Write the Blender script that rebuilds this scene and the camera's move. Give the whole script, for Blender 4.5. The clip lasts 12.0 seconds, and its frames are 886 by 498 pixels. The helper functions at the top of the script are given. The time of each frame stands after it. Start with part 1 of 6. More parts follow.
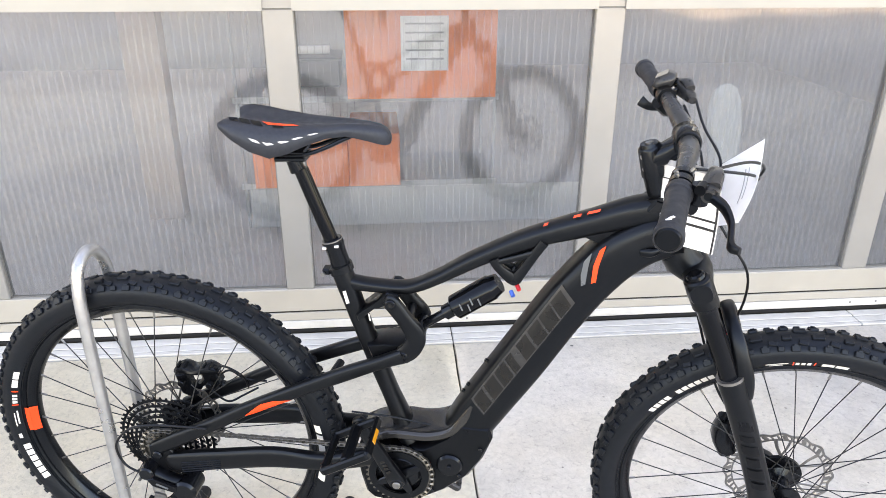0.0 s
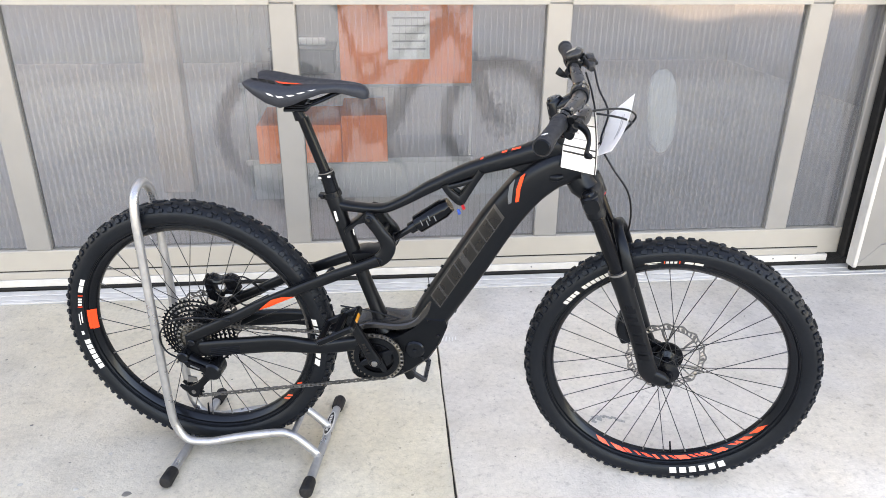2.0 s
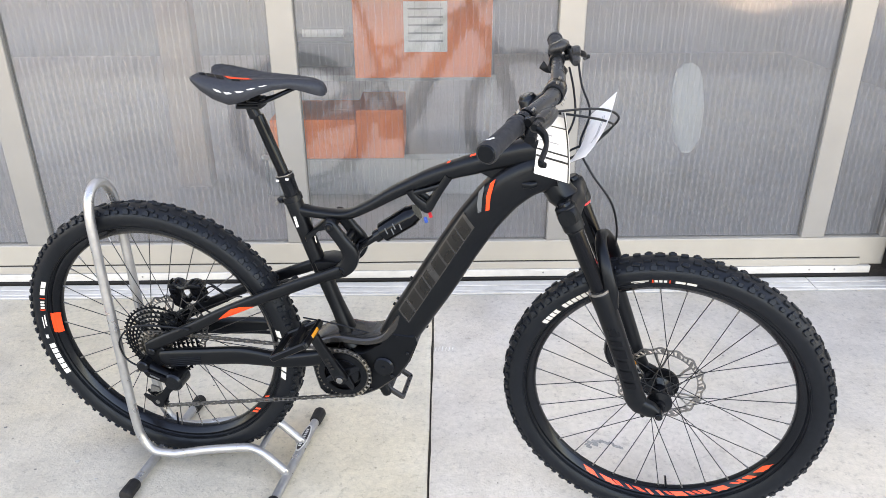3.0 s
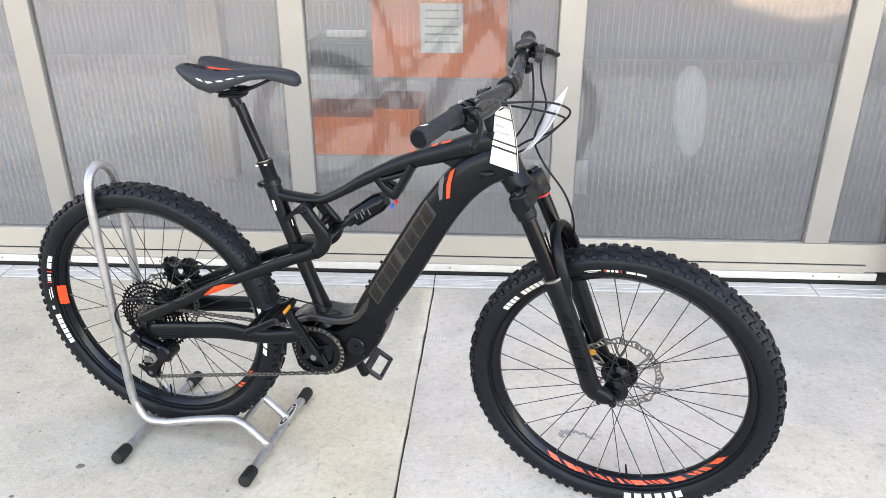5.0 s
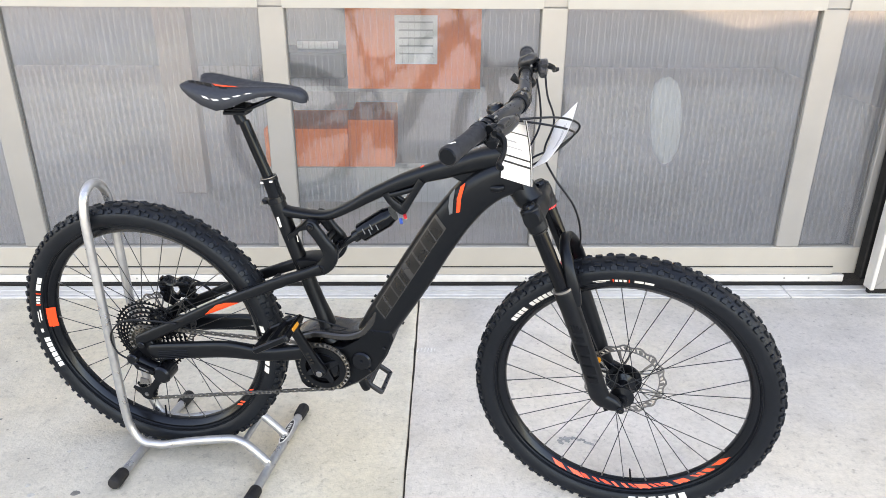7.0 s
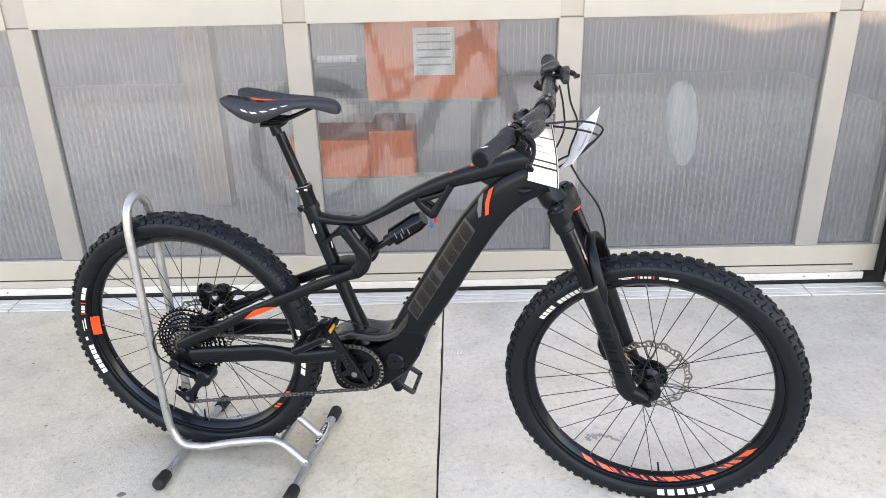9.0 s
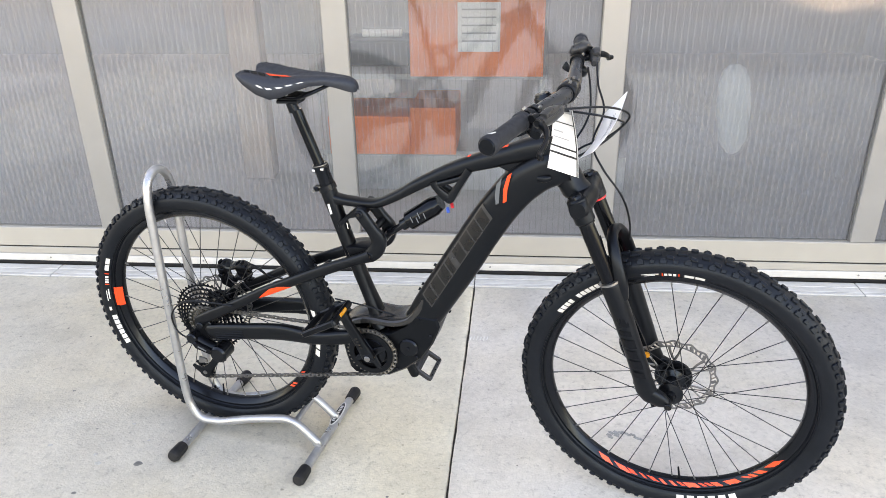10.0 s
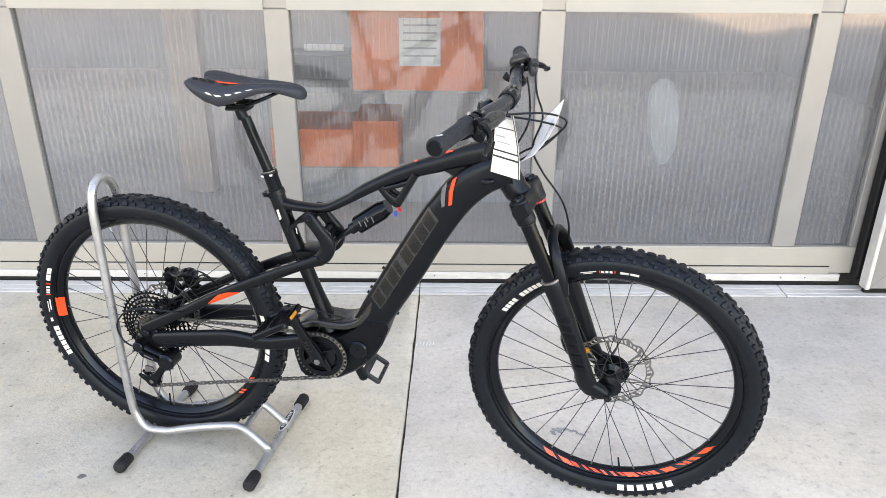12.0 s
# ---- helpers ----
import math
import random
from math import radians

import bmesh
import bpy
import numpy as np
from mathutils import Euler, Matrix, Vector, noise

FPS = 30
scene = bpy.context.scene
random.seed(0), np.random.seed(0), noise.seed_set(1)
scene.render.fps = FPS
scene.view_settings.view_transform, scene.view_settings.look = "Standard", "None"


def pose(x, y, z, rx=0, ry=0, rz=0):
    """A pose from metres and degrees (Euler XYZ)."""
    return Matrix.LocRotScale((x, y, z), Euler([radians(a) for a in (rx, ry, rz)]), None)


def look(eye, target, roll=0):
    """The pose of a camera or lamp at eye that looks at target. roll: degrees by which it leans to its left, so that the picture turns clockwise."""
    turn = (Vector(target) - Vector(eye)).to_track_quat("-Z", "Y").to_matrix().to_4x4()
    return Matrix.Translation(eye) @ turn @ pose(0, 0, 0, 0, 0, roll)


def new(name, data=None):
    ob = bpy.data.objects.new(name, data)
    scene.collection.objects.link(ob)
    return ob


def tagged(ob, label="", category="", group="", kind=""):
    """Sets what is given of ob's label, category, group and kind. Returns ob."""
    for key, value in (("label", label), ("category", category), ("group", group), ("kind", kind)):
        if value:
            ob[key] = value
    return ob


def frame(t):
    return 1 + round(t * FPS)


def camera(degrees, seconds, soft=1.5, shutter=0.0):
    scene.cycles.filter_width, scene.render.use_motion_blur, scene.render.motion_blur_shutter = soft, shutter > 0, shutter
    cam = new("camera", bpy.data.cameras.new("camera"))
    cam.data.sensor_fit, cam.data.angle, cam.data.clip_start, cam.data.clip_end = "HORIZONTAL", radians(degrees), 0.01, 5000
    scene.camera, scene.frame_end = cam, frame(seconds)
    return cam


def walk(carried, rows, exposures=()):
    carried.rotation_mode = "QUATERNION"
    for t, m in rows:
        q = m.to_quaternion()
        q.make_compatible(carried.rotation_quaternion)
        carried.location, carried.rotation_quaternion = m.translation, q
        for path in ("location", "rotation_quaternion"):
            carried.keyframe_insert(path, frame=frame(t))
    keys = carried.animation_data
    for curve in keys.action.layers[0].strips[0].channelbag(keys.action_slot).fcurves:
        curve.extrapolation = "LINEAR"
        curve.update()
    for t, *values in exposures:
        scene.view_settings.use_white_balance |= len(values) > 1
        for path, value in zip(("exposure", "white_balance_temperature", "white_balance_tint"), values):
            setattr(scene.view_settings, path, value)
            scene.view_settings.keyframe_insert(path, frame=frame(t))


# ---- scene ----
cam = camera(63.3, 12.0, 0.75)
PATH = [
    (0, (0.049, 0.023, 1.343), (0.222, 1.920, 0.503), 0.2),
    (0.5, (-0.033, -0.120, 1.358), (0.292, 1.746, 0.492), 0.9),
    (1, (-0.071, -0.258, 1.364), (0.350, 1.571, 0.459), 1.9),
    (1.5, (-0.011, -0.395, 1.364), (0.265, 1.475, 0.490), 1.4),
    (2, (0.080, -0.451, 1.369), (0.265, 1.445, 0.529), 0.5),
    (2.5, (0.175, -0.354, 1.355), (0.291, 1.558, 0.538), 1.1),
    (3, (0.283, -0.311, 1.347), (0.315, 1.587, 0.487), -0.2),
    (3.2, (0.319, -0.325, 1.349), (0.321, 1.573, 0.488), 0.4),
    (4.8, (0.466, -0.402, 1.342), (0.364, 1.497, 0.494), 0.4),
    (5, (0.467, -0.397, 1.340), (0.365, 1.502, 0.494), 0.0),
    (5.5, (0.452, -0.396, 1.337), (0.310, 1.493, 0.473), -0.6),
    (6, (0.461, -0.399, 1.348), (0.339, 1.503, 0.508), -0.2),
    (6.5, (0.451, -0.388, 1.353), (0.389, 1.520, 0.519), -0.4),
    (6.7, (0.407, -0.395, 1.356), (0.384, 1.515, 0.525), 0.0),
    (8.3, (0.264, -0.464, 1.370), (0.419, 1.451, 0.563), -0.3),
    (8.5, (0.273, -0.477, 1.373), (0.382, 1.446, 0.580), -0.8),
    (9, (0.304, -0.473, 1.367), (0.295, 1.449, 0.568), -1.3),
    (9.5, (0.317, -0.400, 1.353), (0.308, 1.517, 0.538), -0.8),
    (10, (0.392, -0.406, 1.364), (0.226, 1.484, 0.504), -0.9),
    (10.5, (0.435, -0.465, 1.362), (0.224, 1.438, 0.540), -0.8),
    (11, (0.451, -0.475, 1.364), (0.310, 1.444, 0.567), -0.8),
    (11.5, (0.452, -0.471, 1.360), (0.321, 1.443, 0.548), -1.3),
    (12, (0.380, -0.473, 1.355), (0.384, 1.444, 0.540), 0.4),
]
# stops of exposure, white balance in kelvin and tint
LIGHT = [(0.0, 3.44, 10050, 24), (1.0, 3.34, 10050, 24), (2.0, 3.27, 10050, 24), (5.0, 3.30, 10050, 23), (6.5, 3.31, 10050, 23), (8.5, 3.21, 10050, 23), (12.0, 3.21, 10050, 23)]
walk(cam, [(t, look(eye, target, roll)) for t, eye, target, roll in PATH], LIGHT)

# ---- daylight: the sun stands behind the building, the forecourt lies in its shade ----
SUN_EL, SUN_AZ = radians(30), radians(-17)
world = bpy.data.worlds.new("sky")
scene.world = world
world.use_nodes = True
wn = world.node_tree
sky = wn.nodes.new("ShaderNodeTexSky")
sky.sky_type, sky.sun_disc = "NISHITA", False
sky.sun_elevation, sky.sun_rotation = SUN_EL, SUN_AZ
wn.nodes["Background"].inputs["Strength"].default_value = 0.15
wn.links.new(sky.outputs[0], wn.nodes["Background"].inputs["Color"])
sun = new("sun", bpy.data.lights.new("sun", "SUN"))
sun.data.energy, sun.data.angle, sun.data.color = 5.0, radians(0.5), (1.0, 0.93, 0.82)
SUN_WAY = Vector((math.sin(SUN_AZ) * math.cos(SUN_EL), math.cos(SUN_AZ) * math.cos(SUN_EL), math.sin(SUN_EL)))
sun.matrix_world = look(SUN_WAY * 30, (0, 0, 0))


# ---- materials ----
def material(name, base, rough=0.5, metal=0.0, grain=0.0, scale=40.0, bump=0.0, bump_scale=200.0, spread=0.15, stain=0.0, stain_scale=3.0, spec=0.5, coat=0.0, tint=(1, 1, 1), random_tint=0.0):
    """Principled surface with grain, broad stains, roughness variation and fine relief, all by object coordinates in metres."""
    m = bpy.data.materials.new(name)
    m.use_nodes = True
    nt = m.node_tree
    b = nt.nodes["Principled BSDF"]
    b.inputs["Metallic"].default_value = metal
    b.inputs["Specular IOR Level"].default_value = spec
    b.inputs["Coat Weight"].default_value = coat
    b.inputs["Specular Tint"].default_value = (*tint, 1)
    co = nt.nodes.new("ShaderNodeTexCoord").outputs["Object"]

    def noise_node(s, detail=4.0):
        n = nt.nodes.new("ShaderNodeTexNoise")
        n.inputs["Scale"].default_value, n.inputs["Detail"].default_value = s, detail
        nt.links.new(co, n.inputs["Vector"])
        return n.outputs["Fac"]

    def ramp(fac, lo, hi, a=0.3, z=0.7):
        r = nt.nodes.new("ShaderNodeMapRange")
        r.inputs["From Min"].default_value, r.inputs["From Max"].default_value = a, z
        r.inputs["To Min"].default_value, r.inputs["To Max"].default_value = lo, hi
        nt.links.new(fac, r.inputs["Value"])
        return r.outputs["Result"]

    def times(colour, fac):
        x = nt.nodes.new("ShaderNodeMix")
        x.data_type, x.blend_type = "RGBA", "MULTIPLY"
        x.inputs["Factor"].default_value = 1.0
        if isinstance(colour, tuple):
            x.inputs["A"].default_value = (*colour, 1)
        else:
            nt.links.new(colour, x.inputs["A"])
        c = nt.nodes.new("ShaderNodeCombineColor")
        for k in range(3):
            nt.links.new(fac, c.inputs[k])
        nt.links.new(c.outputs[0], x.inputs["B"])
        return x.outputs["Result"]

    colour = tuple(base)
    if grain:
        colour = times(colour, ramp(noise_node(scale), 1 - grain, 1 + grain))
    if stain:
        colour = times(colour, ramp(noise_node(stain_scale, 6.0), 1 - stain, 1 + stain * 0.5))
    if random_tint:
        info = nt.nodes.new("ShaderNodeObjectInfo").outputs["Random"]
        colour = times(colour, ramp(info, 1 - random_tint, 1 + random_tint, 0, 1))
    if isinstance(colour, tuple):
        b.inputs["Base Color"].default_value = (*colour, 1)
    else:
        nt.links.new(colour, b.inputs["Base Color"])
    nt.links.new(ramp(noise_node(scale * 0.4), max(rough - spread * rough, 0.02), min(rough + spread * rough, 1)), b.inputs["Roughness"])
    if bump:
        bp = nt.nodes.new("ShaderNodeBump")
        bp.inputs["Strength"].default_value, bp.inputs["Distance"].default_value = 1.0, bump
        nt.links.new(noise_node(bump_scale), bp.inputs["Height"])
        nt.links.new(bp.outputs[0], b.inputs["Normal"])
    return m


def concrete_material(name, base):
    """Trowelled concrete: broad blotches, fine grain, dark pits and faint cracks."""
    m = material(name, base, 0.75, 0, 0.07, 60, 0.0016, 140, 0.15, 0.10, 1.6)
    nt = m.node_tree
    b = nt.nodes["Principled BSDF"]
    source = b.inputs["Base Color"].links[0].from_socket
    co = nt.nodes.new("ShaderNodeTexCoord").outputs["Object"]

    def mult(colour, fac, lo, a, z):
        r = nt.nodes.new("ShaderNodeMapRange")
        r.inputs["From Min"].default_value, r.inputs["From Max"].default_value = a, z
        r.inputs["To Min"].default_value, r.inputs["To Max"].default_value = lo, 1.0
        nt.links.new(fac, r.inputs["Value"])
        c = nt.nodes.new("ShaderNodeCombineColor")
        for k in range(3):
            nt.links.new(r.outputs["Result"], c.inputs[k])
        x = nt.nodes.new("ShaderNodeMix")
        x.data_type, x.blend_type = "RGBA", "MULTIPLY"
        x.inputs["Factor"].default_value = 1.0
        nt.links.new(colour, x.inputs["A"])
        nt.links.new(c.outputs[0], x.inputs["B"])
        return x.outputs["Result"]

    pits = nt.nodes.new("ShaderNodeTexVoronoi")
    pits.inputs["Scale"].default_value = 9.0
    nt.links.new(co, pits.inputs["Vector"])
    source = mult(source, pits.outputs["Distance"], 0.55, 0.02, 0.05)
    specks = nt.nodes.new("ShaderNodeTexVoronoi")
    specks.inputs["Scale"].default_value = 34.0
    nt.links.new(co, specks.inputs["Vector"])
    source = mult(source, specks.outputs["Distance"], 0.62, 0.03, 0.10)
    cracks = nt.nodes.new("ShaderNodeTexVoronoi")
    cracks.feature = "DISTANCE_TO_EDGE"
    cracks.inputs["Scale"].default_value = 26.0
    warp = nt.nodes.new("ShaderNodeTexNoise")
    warp.inputs["Scale"].default_value = 10.0
    nt.links.new(co, warp.inputs["Vector"])
    add = nt.nodes.new("ShaderNodeVectorMath")
    add.operation = "MULTIPLY_ADD"
    add.inputs[1].default_value = (0.25, 0.25, 0.25)
    nt.links.new(warp.outputs["Color"], add.inputs[0])
    nt.links.new(co, add.inputs[2])
    nt.links.new(add.outputs[0], cracks.inputs["Vector"])
    source = mult(source, cracks.outputs["Distance"], 0.91, 0.0, 0.06)
    flecks = nt.nodes.new("ShaderNodeTexNoise")
    flecks.inputs["Scale"].default_value, flecks.inputs["Detail"].default_value = 38.0, 9.0
    flecks.inputs["Roughness"].default_value = 0.68
    nt.links.new(co, flecks.inputs["Vector"])
    source = mult(source, flecks.outputs["Fac"], 0.76, 0.34, 0.45)
    blot = nt.nodes.new("ShaderNodeTexNoise")
    blot.inputs["Scale"].default_value, blot.inputs["Detail"].default_value = 7.0, 8.0
    nt.links.new(co, blot.inputs["Vector"])
    source = mult(source, blot.outputs["Fac"], 0.87, 0.33, 0.55)
    # warmer, sandier areas
    tone = nt.nodes.new("ShaderNodeTexNoise")
    tone.inputs["Scale"].default_value, tone.inputs["Detail"].default_value = 1.3, 5.0
    nt.links.new(co, tone.inputs["Vector"])
    rng = nt.nodes.new("ShaderNodeMapRange")
    rng.inputs["From Min"].default_value, rng.inputs["From Max"].default_value = 0.42, 0.60
    nt.links.new(tone.outputs["Fac"], rng.inputs["Value"])
    warm = nt.nodes.new("ShaderNodeMix")
    warm.data_type, warm.blend_type = "RGBA", "MULTIPLY"
    warm.inputs["B"].default_value = (1.0, 0.965, 0.89, 1)
    nt.links.new(rng.outputs["Result"], warm.inputs["Factor"])
    nt.links.new(source, warm.inputs["A"])
    source = warm.outputs["Result"]
    nt.links.new(source, b.inputs["Base Color"])
    return m


def sheet_material():
    """Clear twin-wall plastic sheet: mostly see-through, a little milky, with a mirror-like skin."""
    m = bpy.data.materials.new("twinwall_plastic")
    m.use_nodes = True
    nt = m.node_tree
    nt.nodes.clear()
    out = nt.nodes.new("ShaderNodeOutputMaterial")
    clear = nt.nodes.new("ShaderNodeBsdfTransparent")
    clear.inputs["Color"].default_value = (0.76, 0.80, 0.84, 1)
    milk = nt.nodes.new("ShaderNodeBsdfDiffuse")
    milk.inputs["Color"].default_value = (0.50, 0.52, 0.54, 1)
    body = nt.nodes.new("ShaderNodeMixShader")
    body.inputs["Fac"].default_value = SHEET_MILK
    nt.links.new(clear.outputs[0], body.inputs[1])
    nt.links.new(milk.outputs[0], body.inputs[2])
    gloss = nt.nodes.new("ShaderNodeBsdfGlossy")
    gloss.inputs["Roughness"].default_value = 0.06
    gloss.inputs["Color"].default_value = (0.90, 0.94, 1.0, 1)
    fres = nt.nodes.new("ShaderNodeFresnel")
    fres.inputs["IOR"].default_value = SHEET_IOR
    mix = nt.nodes.new("ShaderNodeMixShader")
    nt.links.new(fres.outputs[0], mix.inputs["Fac"])
    nt.links.new(body.outputs[0], mix.inputs[1])
    nt.links.new(gloss.outputs[0], mix.inputs[2])
    nt.links.new(mix.outputs[0], out.inputs["Surface"])
    co = nt.nodes.new("ShaderNodeTexCoord").outputs["Object"]
    # the skin sags a little between the ribs, and unevenly
    wave = nt.nodes.new("ShaderNodeTexWave")
    wave.wave_type, wave.bands_direction, wave.wave_profile = "BANDS", "X", "SIN"
    wave.inputs["Scale"].default_value, wave.inputs["Distortion"].default_value = 0.314 / 0.0235, 0.4
    wave.inputs["Detail Scale"].default_value = 0.6
    nt.links.new(co, wave.inputs["Vector"])
    n = nt.nodes.new("ShaderNodeTexNoise")
    n.inputs["Scale"].default_value = 3.5
    nt.links.new(co, n.inputs["Vector"])
    fine = nt.nodes.new("ShaderNodeBump")
    fine.inputs["Strength"].default_value, fine.inputs["Distance"].default_value = 1.0, 0.00003
    nt.links.new(wave.outputs["Fac"], fine.inputs["Height"])
    bp = nt.nodes.new("ShaderNodeBump")
    bp.inputs["Strength"].default_value, bp.inputs["Distance"].default_value = 1.0, 0.0006
    nt.links.new(n.outputs["Fac"], bp.inputs["Height"])
    nt.links.new(fine.outputs[0], bp.inputs["Normal"])
    nt.links.new(bp.outputs[0], gloss.inputs["Normal"])
    return m


SHEET_MILK, SHEET_IOR = 0.10, 2.1
CONCRETE = concrete_material("concrete", (0.606, 0.565, 0.508))
WARMER = concrete_material("warmer_concrete", (0.630, 0.580, 0.482))
SHEET = sheet_material()
SHEET_BACK = bpy.data.materials.new("clear_inner_skin")
SHEET_BACK.use_nodes = True
back_nt = SHEET_BACK.node_tree
back_nt.nodes.clear()
back_out, back_clear = back_nt.nodes.new("ShaderNodeOutputMaterial"), back_nt.nodes.new("ShaderNodeBsdfTransparent")
back_clear.inputs["Color"].default_value = (0.93, 0.94, 0.95, 1)
back_nt.links.new(back_clear.outputs[0], back_out.inputs["Surface"])
JOINT = material("joint_dirt", (0.07, 0.065, 0.055), 0.95, 0, 0.3, 120)
ALU = material("champagne_aluminium", (0.243, 0.237, 0.228), 0.40, 0.25, 0.03, 9, 0.00005, 900, 0.2, 0.05, 2.0)
CREAM = material("cream_coating", (0.308, 0.297, 0.272), 0.45, 0, 0.03, 9, 0.00005, 900, 0.2, 0.05, 2.0)
LOWCOAT = material("beige_coating", (0.318, 0.296, 0.262), 0.45, 0, 0.03, 9, 0.00005, 900, 0.2, 0.05, 2.0)
SILVER = material("mill_aluminium", (0.52, 0.505, 0.48), 0.42, 0.2, 0.06, 30, 0.0001, 300, 0.3, 0.12, 5.0)
RUBBER_SEAL = material("black_rubber", (0.008, 0.008, 0.008), 0.7, 0, 0.2, 50, spec=0.2)
GASKET = material("grey_gasket", (0.10, 0.10, 0.098), 0.6, 0, 0.15, 60)
RIB = material("clear_rib", (0.50, 0.52, 0.53), 0.35, 0)
rib_nt = RIB.node_tree
rib_mix, rib_clear = rib_nt.nodes.new("ShaderNodeMixShader"), rib_nt.nodes.new("ShaderNodeBsdfTransparent")
rib_mix.inputs["Fac"].default_value = 0.075
rib_nt.links.new(rib_clear.outputs[0], rib_mix.inputs[1])
rib_nt.links.new(rib_nt.nodes["Principled BSDF"].outputs[0], rib_mix.inputs[2])
rib_nt.links.new(rib_mix.outputs[0], rib_nt.nodes["Material Output"].inputs["Surface"])
FACADE = material("grey_render", (0.42, 0.41, 0.39), 0.85, 0, 0.06, 30, 0.001, 150, 0.1, 0.1, 0.6)
INNER = material("inside_plaster", (0.255, 0.257, 0.268), 0.9, 0, 0.08, 4, 0, 100, 0.1, 0.15, 0.8)
INNERFLOOR = material("inside_concrete", (0.46, 0.45, 0.43), 0.8, 0, 0.08, 12, 0, 100, 0.1, 0.15, 1.0)
ORANGE_BOX = material("orange_card", (0.97, 0.19, 0.02), 0.6, 0, 0.08, 8, 0, 100, 0.1, 0.1, 3.0)
HAZED_BOX = material("hazed_card", (0.47, 0.37, 0.325), 0.7, 0, 0.08, 8, 0, 100, 0.1, 0.15, 3.0)
PAPER = material("white_paper", (0.80, 0.80, 0.80), 0.7, 0, 0.02, 60, 0.00005, 300)
INK = material("black_ink", (0.02, 0.02, 0.022), 0.6)
GREYINK = material("grey_ink", (0.35, 0.36, 0.38), 0.6)
PALE_SMEAR = material("pale_smear", (0.30, 0.315, 0.32), 0.45, 0, 0.08, 20, 0.001, 40)
DARKSTUFF = material("dark_plastic", (0.05, 0.05, 0.055), 0.5, 0, 0.2, 20)
CABINETGREY = material("grey_cabinet_steel", (0.30, 0.303, 0.31), 0.5, 0, 0.06, 20)
HAZEPALE = material("pale_haze_panel", (0.43, 0.43, 0.425), 0.6, 0, 0.06, 20)
SHELFGREY = material("grey_shelf_steel", (0.33, 0.337, 0.345), 0.5, 0, 0.06, 20)
GALV = material("galvanised_steel", (0.37, 0.378, 0.39), 0.36, 0.75, 0.08, 60, 0.00008, 400, 0.3, 0.08, 12.0)
FOOT = material("stand_rubber", (0.012, 0.012, 0.013), 0.6, 0, 0.25, 80, 0.0002, 500, spec=0.25)
PAINT = material("satin_black_paint", (0.0024, 0.0025, 0.0030), 0.34, 0, grain=0.15, scale=150, bump=0.00002, bump_scale=900, spec=0.24, tint=(0.68, 0.82, 1.0))
PLASTIC = material("black_plastic", (0.0022, 0.0024, 0.003), 0.32, 0, grain=0.2, scale=100, bump=0.00006, bump_scale=700, spec=0.2, tint=(0.68, 0.82, 1.0))
GLOSSBLACK = material("gloss_black", (0.003, 0.003, 0.0036), 0.10, 0, grain=0.0, spec=0.18, tint=(0.68, 0.82, 1.0))
BARGREY = material("grey_black_alloy", (0.018, 0.019, 0.021), 0.30, 0, grain=0.12, scale=200, spec=0.38)
ANOD = material("black_anodised", (0.0032, 0.0034, 0.0042), 0.22, 0, grain=0.15, scale=200, spec=0.26, tint=(0.68, 0.82, 1.0))
STEEL = material("steel", (0.21, 0.21, 0.21), 0.32, 0.9, 0.1, 200)
CHAINMETAL = material("chain_steel", (0.145, 0.140, 0.130), 0.36, 0.9, 0.15, 200)
TYRE = material("tyre_rubber", (0.0042, 0.0050, 0.0070), 0.44, 0, grain=0.25, scale=90, bump=0.0001, bump_scale=700, stain=0.2, stain_scale=12.0, spec=0.23, tint=(0.72, 0.86, 1.0))
LIT_PEDAL = material("lit_pedal_alloy", (0.020, 0.021, 0.024), 0.34, 0, grain=0.15, scale=150, spec=0.35)
SPOKE = material("black_spoke", (0.02, 0.02, 0.02), 0.3, 0, grain=0.0, spec=0.3, tint=(0.68, 0.82, 1.0))
ORANGE = material("orange_decal", (0.86, 0.050, 0.007), 0.4, 0, 0.03, 60)
WHITE = material("white_decal", (0.55, 0.55, 0.54), 0.55, 0, 0.05, 200)
GREYDECAL = material("graphite_decal", (0.0045, 0.0046, 0.005), 0.28, 0.0, 0.05, 60, spec=0.35)
STROKE = material("silver_decal_sheen", (0.024, 0.0245, 0.026), 0.28, 0.2, 0.2, 60)
SLATE = material("slate_decal_glint", (0.085, 0.095, 0.105), 0.3, 0.1)
HOOD = material("graphite_hood", (0.012, 0.012, 0.0125), 0.19, 0, grain=0.1, scale=150, spec=0.55)
SADDLE = material("saddle_cover", (0.017, 0.018, 0.022), 0.48, 0, grain=0.15, scale=200, bump=0.00012, bump_scale=1500, spec=0.32, tint=(0.68, 0.82, 1.0))
GRIP = material("grip_rubber", (0.022, 0.023, 0.026), 0.55, 0, grain=0.15, scale=200, bump=0.0001, bump_scale=900, spec=0.18, tint=(0.68, 0.82, 1.0))
RED = material("red_anodised", (0.65, 0.03, 0.04), 0.3, 0.4)
BLUE = material("blue_anodised", (0.03, 0.12, 0.5), 0.3, 0.4)
AMBER = material("amber_reflector", (0.50, 0.19, 0.015), 0.25)
SCREEN = material("grey_screen", (0.12, 0.12, 0.115), 0.15)
CABLE = material("cable_sheath", (0.006, 0.006, 0.0065), 0.4, 0, grain=0.0, spec=0.25, tint=(0.68, 0.82, 1.0))


